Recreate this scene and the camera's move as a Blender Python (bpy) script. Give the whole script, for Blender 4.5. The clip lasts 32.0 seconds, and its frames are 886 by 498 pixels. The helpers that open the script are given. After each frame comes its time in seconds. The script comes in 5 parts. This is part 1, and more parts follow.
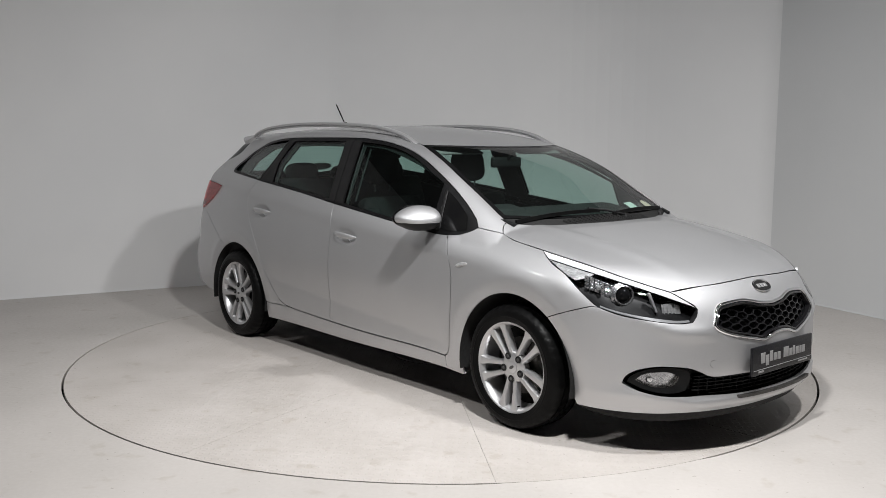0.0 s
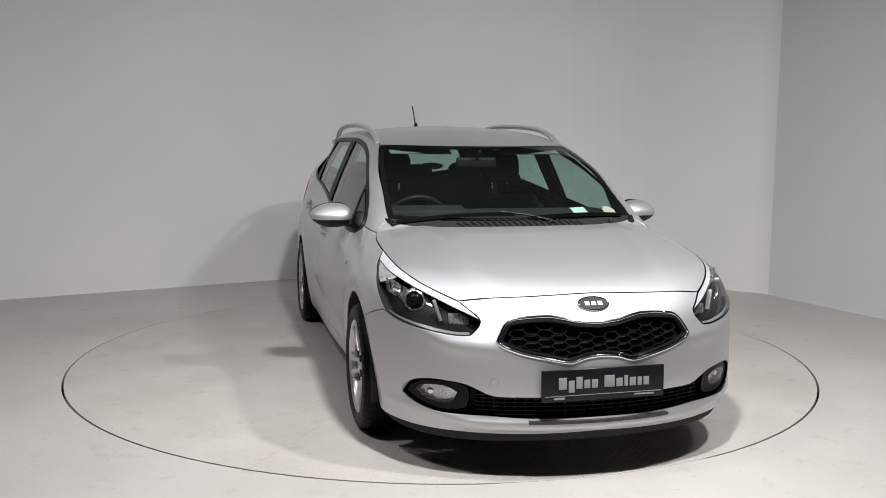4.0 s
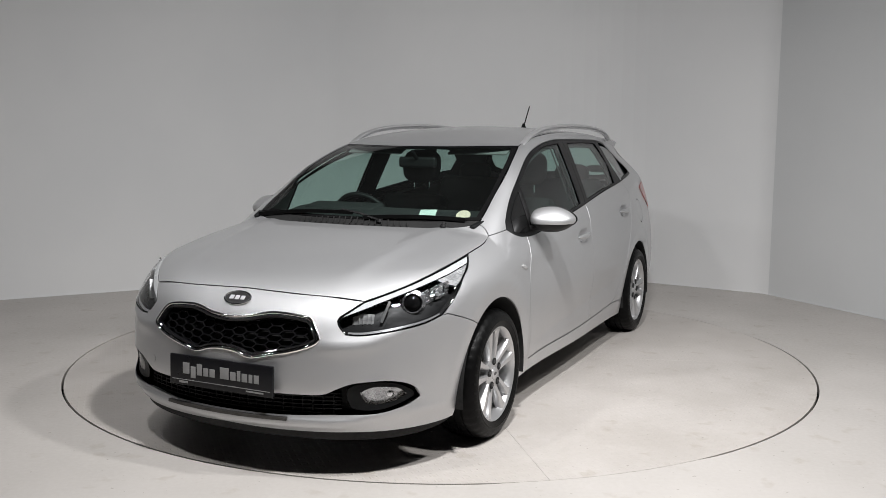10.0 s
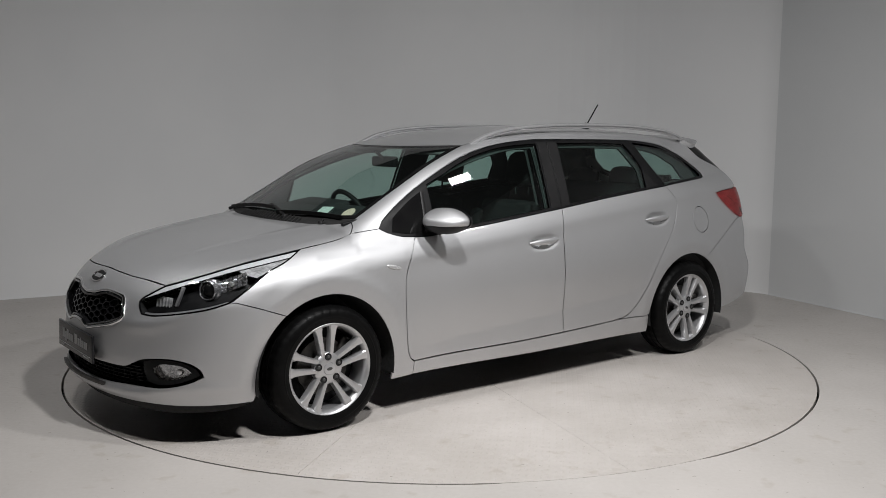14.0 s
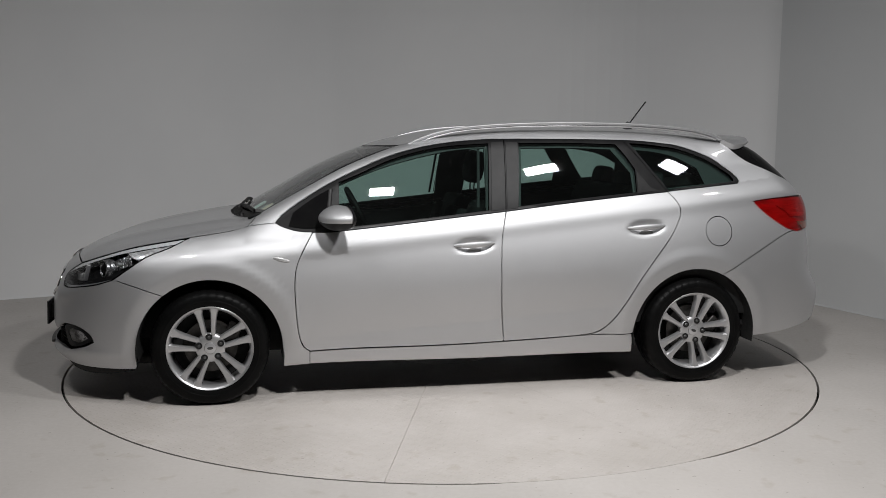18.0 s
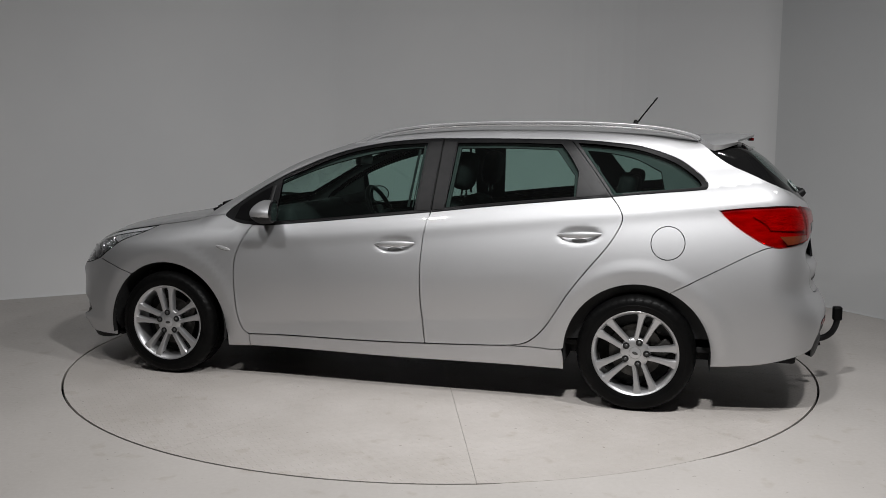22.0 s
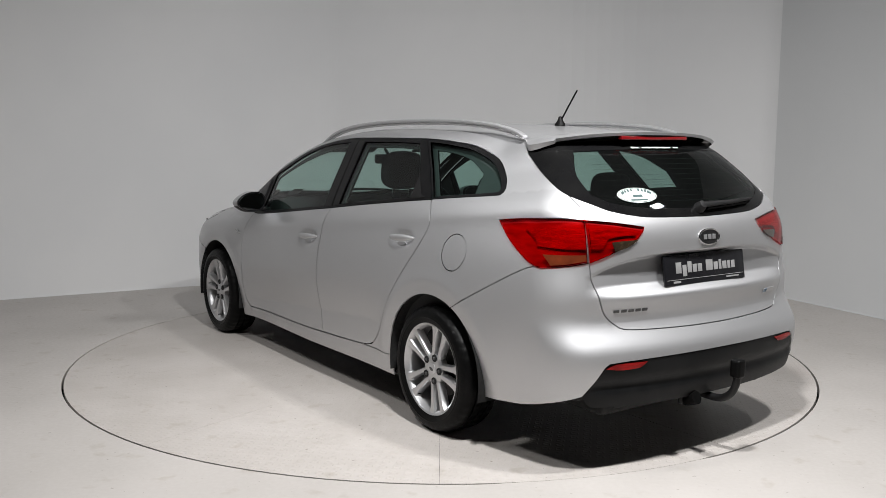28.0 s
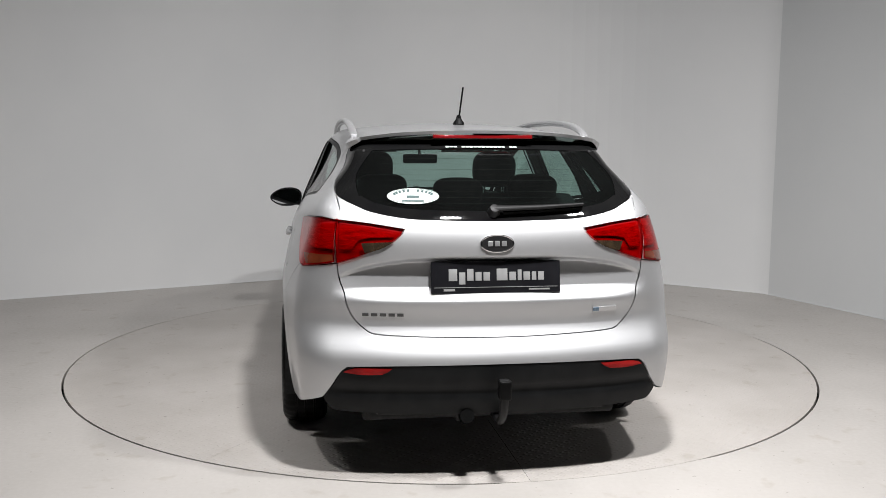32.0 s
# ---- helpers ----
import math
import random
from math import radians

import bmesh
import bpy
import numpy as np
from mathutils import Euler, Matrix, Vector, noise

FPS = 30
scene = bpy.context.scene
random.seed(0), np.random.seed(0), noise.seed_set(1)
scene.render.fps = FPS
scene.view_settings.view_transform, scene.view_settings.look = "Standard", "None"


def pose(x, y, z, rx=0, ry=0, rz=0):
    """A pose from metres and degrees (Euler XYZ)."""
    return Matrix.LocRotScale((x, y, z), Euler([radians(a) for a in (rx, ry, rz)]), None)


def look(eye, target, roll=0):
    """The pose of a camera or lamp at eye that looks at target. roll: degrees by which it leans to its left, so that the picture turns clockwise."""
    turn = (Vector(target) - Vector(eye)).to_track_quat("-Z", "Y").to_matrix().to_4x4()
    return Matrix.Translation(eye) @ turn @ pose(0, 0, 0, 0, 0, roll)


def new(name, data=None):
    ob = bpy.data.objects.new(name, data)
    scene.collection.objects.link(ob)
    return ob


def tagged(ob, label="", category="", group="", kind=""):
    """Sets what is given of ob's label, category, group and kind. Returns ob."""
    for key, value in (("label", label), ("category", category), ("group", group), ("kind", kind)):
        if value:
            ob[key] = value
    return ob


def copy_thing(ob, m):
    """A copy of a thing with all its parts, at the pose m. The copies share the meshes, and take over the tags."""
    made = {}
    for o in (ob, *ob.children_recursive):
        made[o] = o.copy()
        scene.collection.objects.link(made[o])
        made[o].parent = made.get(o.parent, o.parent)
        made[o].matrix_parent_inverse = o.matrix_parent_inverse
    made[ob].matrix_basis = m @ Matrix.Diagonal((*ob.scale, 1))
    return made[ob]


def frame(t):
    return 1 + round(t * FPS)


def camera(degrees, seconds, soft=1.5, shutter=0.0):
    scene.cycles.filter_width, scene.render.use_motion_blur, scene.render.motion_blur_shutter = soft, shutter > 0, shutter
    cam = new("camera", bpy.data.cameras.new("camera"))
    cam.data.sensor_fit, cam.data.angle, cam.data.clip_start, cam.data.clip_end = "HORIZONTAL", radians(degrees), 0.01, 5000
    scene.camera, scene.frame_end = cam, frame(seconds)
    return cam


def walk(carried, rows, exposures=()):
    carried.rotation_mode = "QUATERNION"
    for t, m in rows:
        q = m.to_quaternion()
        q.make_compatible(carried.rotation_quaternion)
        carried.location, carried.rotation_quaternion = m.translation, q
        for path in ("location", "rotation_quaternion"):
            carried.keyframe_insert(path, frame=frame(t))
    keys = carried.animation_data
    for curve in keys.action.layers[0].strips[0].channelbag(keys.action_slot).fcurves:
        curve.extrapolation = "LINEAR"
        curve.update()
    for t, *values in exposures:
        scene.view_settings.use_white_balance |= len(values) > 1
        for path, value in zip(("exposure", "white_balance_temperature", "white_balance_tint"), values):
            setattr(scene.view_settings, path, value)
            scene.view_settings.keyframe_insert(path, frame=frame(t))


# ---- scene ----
# Camera: it stands still on its tripod
cam = camera(52.008, 32.0, .6)
EYE = (0, -5.7106, 1.3603)
STAND = look(EYE, (EYE[0] + 5 * math.sin(radians(.0926)) * math.cos(radians(6.8985)), EYE[1] + 5 * math.cos(radians(.0926)) * math.cos(radians(6.8985)), EYE[2] - 5 * math.sin(radians(6.8985))), .4004)
EXPOSURES = [(0, -.27), (1, -.22), (2, -.2), (3, -.2), (6, -.29), (7, -.34), (8, -.33), (9, -.3), (10, -.31), (11, -.38), (12, -.46), (13, -.58), (14, -.72), (16, -.82), (17, -.86), (19, -.89), (22, -.92), (23, -.90), (24, -.73), (25, -.70), (28, -.26), (30, -.22), (32, -.19)]
walk(cam, [(0, STAND), (32, STAND)], EXPOSURES)

# Light: a dim hall, flood lamps on the frame over the camera
world = bpy.data.worlds.new("hall")
scene.world = world
world.use_nodes = True
world.node_tree.nodes["Background"].inputs[0].default_value = (.52, .54, .58, 1)
world.node_tree.nodes["Background"].inputs[1].default_value = .02
LAMPS = [(.40, -3.28, 3.5, 100), (1.93, -2.66, 3.5, 61), (3.30, -1.30, 3.5, 10), (-1.65, -2.86, 3.5, 25), (-2.95, -1.50, 3.5, 12)]
for lx, ly, lz, watts in LAMPS:
    data = bpy.data.lights.new("flood", "AREA")
    data.shape, data.size, data.size_y, data.energy, data.color = "RECTANGLE", .24, .15, watts, (1, .995, .995)
    data.spread = radians(140)
    new("flood_light", data).matrix_world = look((lx, ly, lz), (lx * .3, ly * .3, 0)) @ pose(0, 0, -.004)


# Materials
def make(name):
    m = bpy.data.materials.new(name)
    m.use_nodes = True
    t = m.node_tree
    return m, t.nodes, t.links, t.nodes["Principled BSDF"]


def noise_at(nodes, links, scale, detail=3, stretch=(1, 1, 1)):
    c, mp, n = nodes.new("ShaderNodeTexCoord"), nodes.new("ShaderNodeMapping"), nodes.new("ShaderNodeTexNoise")
    mp.inputs["Scale"].default_value = stretch
    n.inputs["Scale"].default_value, n.inputs["Detail"].default_value = scale, detail
    links.new(c.outputs["Object"], mp.inputs[0])
    links.new(mp.outputs[0], n.inputs["Vector"])
    return n.outputs["Fac"]


def spread(nodes, links, fac, lo, hi, frm=.3, to=.7):
    r = nodes.new("ShaderNodeMapRange")
    r.inputs[1].default_value, r.inputs[2].default_value, r.inputs[3].default_value, r.inputs[4].default_value = frm, to, lo, hi
    links.new(fac, r.inputs[0])
    return r.outputs[0]


def blend(nodes, links, fac, a, b):
    x = nodes.new("ShaderNodeMix")
    x.data_type = "RGBA"
    x.inputs[6].default_value, x.inputs[7].default_value = (*a, 1), (*b, 1)
    links.new(fac, x.inputs[0])
    return x.outputs[2]


def specked(nodes, links, colour, p):
    """Small dark specks and paler scuffs over a painted floor."""
    for scale, frm, to, tone in ((38, .70, .74, (.62, .60, .56)), (7, .62, .70, (.90, .885, .86)), (150, .66, .78, (.86, .85, .83))):
        m = nodes.new("ShaderNodeMix")
        m.data_type, m.blend_type = "RGBA", "MULTIPLY"
        links.new(spread(nodes, links, noise_at(nodes, links, scale, 3), 0, 1, frm, to), m.inputs[0])
        links.new(colour, m.inputs[6])
        m.inputs[7].default_value = (*tone, 1)
        colour = m.outputs[2]
    links.new(colour, p.inputs["Base Color"])


def surface(name, a, b, scale, rough=(.5, .6), bump=0, fine=60, metal=0, coat=0, stretch=(1, 1, 1), spec=.5, specks=False):
    """A surface that varies between two colours, with fine relief."""
    m, nodes, links, p = make(name)
    big = noise_at(nodes, links, scale, 4, stretch)
    small = noise_at(nodes, links, fine, 2, stretch)
    colour = blend(nodes, links, spread(nodes, links, big, 0, 1), a, b)
    if specks:
        specked(nodes, links, colour, p)
    else:
        links.new(colour, p.inputs["Base Color"])
    links.new(spread(nodes, links, small, *rough), p.inputs["Roughness"])
    p.inputs["Metallic"].default_value, p.inputs["Coat Weight"].default_value = metal, coat
    p.inputs["Specular IOR Level"].default_value = spec
    if bump:
        n = nodes.new("ShaderNodeBump")
        n.inputs["Strength"].default_value, n.inputs["Distance"].default_value = bump, .002
        links.new(small, n.inputs["Height"])
        links.new(n.outputs[0], p.inputs["Normal"])
    return m


def pane(name, tint, gloss=1.0, veil=0.0):
    """Thin tinted glass: clear through, mirror-like by the angle of sight, with a pale veil for reflected light."""
    m, nodes, links, p = make(name)
    nodes.remove(p)
    thr, glo, mix, lw = nodes.new("ShaderNodeBsdfTransparent"), nodes.new("ShaderNodeBsdfGlossy"), nodes.new("ShaderNodeMixShader"), nodes.new("ShaderNodeLayerWeight")
    lw.inputs["Blend"].default_value = .5
    fifth, gain = nodes.new("ShaderNodeMath"), nodes.new("ShaderNodeMath")
    fifth.operation, gain.operation = "POWER", "MULTIPLY_ADD"
    fifth.inputs[1].default_value, gain.inputs[1].default_value, gain.inputs[2].default_value = 5, .90, .055
    links.new(lw.outputs["Facing"], fifth.inputs[0])
    links.new(fifth.outputs[0], gain.inputs[0])
    thr.inputs[0].default_value = (*tint, 1)
    glo.inputs["Roughness"].default_value = .015
    glo.inputs["Color"].default_value = (gloss, gloss, gloss, 1)
    links.new(gain.outputs[0], mix.inputs[0])
    # a weak diffuse film imitates the veil of reflections on the glass
    film, haze = nodes.new("ShaderNodeMixShader"), nodes.new("ShaderNodeBsdfDiffuse")
    haze.inputs[0].default_value = (.52, .56, .55, 1)
    links.new(spread(nodes, links, noise_at(nodes, links, 3, 4), veil * .7, veil * 1.3), film.inputs[0])
    links.new(thr.outputs[0], film.inputs[1])
    links.new(haze.outputs[0], film.inputs[2])
    links.new(film.outputs[0], mix.inputs[1])
    links.new(glo.outputs[0], mix.inputs[2])
    links.new(mix.outputs[0], nodes["Material Output"].inputs[0])
    return m


def car_paint():
    """Silver metallic paint: fine flakes under a clear coat."""
    m, nodes, links, p = make("silver_paint")
    flake = noise_at(nodes, links, 900, 1)
    cloud = noise_at(nodes, links, 3, 3)
    c = nodes.new("ShaderNodeMix")
    c.data_type, c.blend_type = "RGBA", "MULTIPLY"
    c.inputs[0].default_value = 1
    links.new(blend(nodes, links, spread(nodes, links, flake, 0, 1), (.525, .527, .537), (.635, .637, .647)), c.inputs[6])
    links.new(blend(nodes, links, spread(nodes, links, cloud, 0, 1), (.97, .97, .97), (1, 1, 1)), c.inputs[7])
    links.new(c.outputs[2], p.inputs["Base Color"])
    p.inputs["Metallic"].default_value = .92
    links.new(spread(nodes, links, flake, .52, .62), p.inputs["Roughness"])
    p.inputs["Coat Weight"].default_value, p.inputs["Coat Roughness"].default_value = .6, .05
    return m


def tread_plate():
    """Painted steel tread plate: raised lozenges in two directions under worn white paint."""
    m, nodes, links, p = make("white_painted_tread_plate")
    c = nodes.new("ShaderNodeTexCoord")
    s = nodes.new("ShaderNodeSeparateXYZ")
    links.new(c.outputs["Object"], s.inputs[0])

    def op(kind, a, b=None):
        n = nodes.new("ShaderNodeMath")
        n.operation = kind
        for i, v in enumerate((a, b)):
            if v is None:
                continue
            if isinstance(v, (int, float)):
                n.inputs[i].default_value = v
            else:
                links.new(v, n.inputs[i])
        return n.outputs[0]
    lugs = []
    for sg in (1, -1):
        u, v = op("ADD", s.outputs[0], op("MULTIPLY", s.outputs[1], sg)), op("SUBTRACT", s.outputs[0], op("MULTIPLY", s.outputs[1], sg))
        a = op("SINE", op("MULTIPLY", u, 2 * math.pi / .042))
        b = op("SINE", op("ADD", op("MULTIPLY", v, 2 * math.pi / .084), 0 if sg > 0 else math.pi / 2))
        lugs.append(op("MULTIPLY", op("POWER", op("MAXIMUM", a, 0), 3), op("MAXIMUM", b, 0)))
    lug = op("MAXIMUM", *lugs)
    grime, scuff = noise_at(nodes, links, 2.2, 5), noise_at(nodes, links, 26, 4)
    specked(nodes, links, blend(nodes, links, spread(nodes, links, op("ADD", op("MULTIPLY", grime, .65), op("MULTIPLY", scuff, .35)), 0, 1, .36, .62), (.492, .457, .425), (.576, .539, .510)), p)
    links.new(spread(nodes, links, scuff, .42, .62), p.inputs["Roughness"])
    n = nodes.new("ShaderNodeBump")
    n.inputs["Strength"].default_value, n.inputs["Distance"].default_value = .36, .004
    links.new(lug, n.inputs["Height"])
    links.new(n.outputs[0], p.inputs["Normal"])
    return m


PAINT = car_paint()
FLOOR = surface("white_floor_paint", (.498, .470, .443), (.586, .553, .525), 1.1, (.38, .6), .12, 45, specks=True)
TREAD = tread_plate()
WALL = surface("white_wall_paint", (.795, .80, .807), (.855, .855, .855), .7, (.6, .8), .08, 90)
# the same wall paint, cooler and darker: shade put into its colour
WALL_SHADED = surface("shaded_cool_wall_paint", (.655, .668, .676), (.705, .713, .718), .7, (.6, .8), .08, 90)
HALL = surface("grey_hall_cladding", (.10, .10, .105), (.14, .14, .14), .8, (.6, .8), .1, 30)
CONCRETE = surface("dark_hall_floor", (.07, .07, .07), (.11, .11, .105), 1.2, (.6, .8), .2, 40)
STEEL = surface("dark_steel_edge", (.015, .015, .015), (.03, .03, .03), 6, (.5, .7))
GLASS = pane("green_tinted_glass", (.61, .77, .725), .95, .005)
GLASS_DARK = pane("rear_tinted_glass", (.54, .69, .65), .95, .006)
SCREEN = pane("veiled_windscreen_glass", (.70, .83, .79), .95, .007)
RED_COVER = pane("clear_red_lamp_cover", (.80, .020, .025))
MIRROR = surface("mirror_silver", (.72, .73, .74), (.78, .79, .80), 4, (.01, .03), metal=1)
FRAME = surface("black_window_surround", (.006, .006, .0065), (.010, .010, .0105), 14, (.34, .42), spec=.16)
CLEAR = pane("clear_lamp_cover", (.93, .94, .95))
GLOSS = surface("gloss_black_trim", (.007, .007, .008), (.012, .012, .013), 8, (.05, .08), 0, spec=.4)
FRIT = surface("black_glass_edge", (.006, .006, .0065), (.009, .009, .009), 8, (.03, .05), 0, spec=.16)
SATIN = surface("satin_black_pillar_film", (.009, .009, .0095), (.015, .0145, .015), 20, (.42, .5), .05, 300, spec=.24)
PLASTIC = surface("dark_grey_plastic", (.006, .0065, .007), (.010, .0105, .011), 14, (.38, .52), .25, 500, spec=.16)
SOOT = surface("black_underside", (.006, .006, .006), (.012, .012, .012), 5, (.8, .95))
RUBBER = surface("black_tyre_rubber", (.0025, .0025, .0026), (.005, .005, .005), 9, (.30, .55), .2, 220, spec=.10)
CHROME = surface("bright_chrome", (.80, .80, .81), (.86, .86, .87), 10, (.06, .12), metal=1)
ALLOY = surface("silver_alloy", (.52, .52, .53), (.58, .58, .585), 12, (.32, .40), metal=.75, coat=.25)
ALLOY_DARK = surface("shaded_alloy_barrel", (.075, .075, .077), (.12, .12, .12), 12, (.35, .5), metal=.8)
IRON = surface("cast_iron_brake", (.06, .058, .055), (.11, .105, .10), 30, (.4, .6), .2, 200, metal=.8)
RAIL = surface("satin_silver_rail", (.54, .54, .55), (.59, .59, .60), 12, (.32, .37), metal=.65)
RED_LIGHT = surface("bright_red_lamp_band", (.15, .004, .004), (.38, .011, .010), 10, (.12, .2), spec=.25, stretch=(1, 1, 5))
RED_DEEP = surface("deep_red_lamp_lens", (.16, .004, .006), (.2, .006, .007), 14, (.08, .14), coat=.8)
AMBER = surface("smoked_amber_lens", (.10, .020, .008), (.17, .034, .012), 30, (.1, .2), coat=.8)
LAMP_SILVER = surface("ribbed_lamp_reflector", (.30, .30, .30), (.66, .66, .66), 16, (.22, .32), .3, 60, metal=.3, stretch=(1, 1, 5))
LAMP_SHADE = surface("dull_lamp_reflector", (.24, .24, .24), (.50, .50, .50), 12, (.3, .4), .2, 60, stretch=(1, 1, 4))
FACET = surface("faceted_lamp_silver", (.40, .40, .41), (.60, .60, .61), 30, (.18, .30), .4, 120, metal=.85)
SMOKE = surface("smoked_clear_lens", (.022, .015, .010), (.05, .034, .02), 30, (.06, .14), coat=.8)
LAMPWHITE = surface("white_lamp_strip", (.60, .605, .61), (.66, .665, .67), 20, (.22, .30), coat=.5)
LAMPBOWL = surface("dark_lamp_housing", (.006, .006, .0065), (.011, .011, .0115), 12, (.4, .5), spec=.25)
CLOTH = surface("charcoal_seat_cloth", (.011, .011, .0115), (.021, .021, .0215), 30, (.8, .95), .4, 400)
PILLAR_GREY = surface("grey_pillar_lining", (.045, .046, .046), (.06, .06, .06), 8, (.6, .8), .1, 300)
LINING = surface("dark_cabin_lining", (.016, .0165, .017), (.026, .026, .0265), 8, (.7, .9), .2, 300)
HEADLINER = surface("grey_headliner", (.20, .20, .195), (.25, .25, .245), 8, (.8, .95), .2, 300)
PLATE = surface("black_plate_board", (.010, .010, .012), (.015, .015, .017), 10, (.12, .2), spec=.3)
MARK = surface("pale_plate_print", (.26, .26, .26), (.32, .32, .32), 30, (.4, .5))
PAPER = surface("pale_green_paper", (.62, .70, .66), (.70, .76, .70), 30, (.6, .7))
PEACH = surface("peach_disc_paper", (.72, .55, .44), (.78, .62, .50), 40, (.6, .7))
STICKER = surface("white_window_sticker", (.56, .63, .60), (.62, .68, .65), 20, (.4, .5))
TEAL = surface("dark_sticker_print", (.03, .07, .07), (.05, .09, .09), 20, (.5, .6))
BLUE = surface("blue_badge_enamel", (.10, .16, .22), (.14, .2, .27), 20, (.2, .3))
def spline(xs, ys):
    """Natural cubic through the knots, straight beyond the ends."""
    x, y = np.array(xs, float), np.array(ys, float)
    n, h = len(x), np.diff(x)
    a, b = np.zeros((n, n)), np.zeros(n)
    a[0, 0] = a[-1, -1] = 1
    for i in range(1, n - 1):
        a[i, i - 1:i + 2] = h[i - 1], 2 * (h[i - 1] + h[i]), h[i]
        b[i] = 6 * ((y[i + 1] - y[i]) / h[i] - (y[i] - y[i - 1]) / h[i - 1])
    m = np.linalg.solve(a, b)

    def at(v):
        v = np.asarray(v, float)
        w = np.clip(v, x[0], x[-1])
        i = np.clip(np.searchsorted(x, w) - 1, 0, n - 2)
        d, l, r = h[i], x[i + 1] - w, w - x[i]
        s = (m[i] * l ** 3 + m[i + 1] * r ** 3) / (6 * d) + (y[i] / d - m[i] * d / 6) * l + (y[i + 1] / d - m[i + 1] * d / 6) * r
        lo = (y[1] - y[0]) / h[0] - h[0] * m[1] / 6
        hi = (y[-1] - y[-2]) / h[-1] + h[-1] * m[-2] / 6
        return s + np.minimum(v - x[0], 0) * lo + np.maximum(v - x[-1], 0) * hi
    far = np.linspace(x[0] - 4, x[-1] + 4, 40001)
    table, first, each = at(far), far[0], 40000 / (far[-1] - far[0])

    def quick(v):
        u = np.clip((np.asarray(v, float) - first) * each, 0, 39999)
        i = u.astype(int)
        return table[i] + (table[i + 1] - table[i]) * (u - i)
    return quick


def smax(a, b, k):
    h = np.maximum(k - np.abs(a - b), 0)
    return np.maximum(a, b) + h * h / (4 * k)


def step(e0, e1, v):
    s = np.clip((v - e0) / (e1 - e0), 0, 1)
    return s * s * (3 - 2 * s)


# The car's skin: x forward, y to its left, z up, the origin on the ground amid the axles
hood_line = spline([1.0, 1.2, 1.4, 1.6, 1.8, 2.0, 2.12, 2.2], [.955, .938, .910, .874, .828, .765, .712, .65])
screen_line = spline([.2, .409, .581, .753, .924, 1.13, 1.3], [1.405, 1.338, 1.270, 1.192, 1.097, .983, .88])
roof_line = spline([-2.0, -1.6, -1.2, -.7, -.2, .2, .45, .7], [1.345, 1.400, 1.434, 1.447, 1.437, 1.393, 1.345, 1.28])
plan_line = spline([-2.3, -2.0, -1.7, -1.325, -.8, 0, .8, 1.325, 1.7, 2.0, 2.3], [.75, .80, .84, .868, .862, .862, .852, .866, .845, .80, .73])
section_line = spline([.1, .2, .3, .45, .6, .75, .9, 1.0], [-.07, -.042, -.02, -.003, 0, -.014, -.048, -.08])
front_line = spline([.10, .2, .33, .45, .56, .63, .7, .78, .9], [2.12, 2.185, 2.215, 2.21, 2.2, 2.182, 2.152, 2.095, 1.96])
rear_line = spline([.2, .3, .40, .48, .52, .55, .585, .64, .705, .85, .95, 1.03, 1.12, 1.25, 1.35, 1.45], [2.23, 2.27, 2.290, 2.295, 2.286, 2.269, 2.246, 2.222, 2.223, 2.207, 2.205, 2.180, 2.110, 1.990, 1.895, 1.79])


def belt(x):
    return .955 - .105 * x


def ridge(v, at, wide):
    return np.exp(-((v - at) / wide) ** 2)


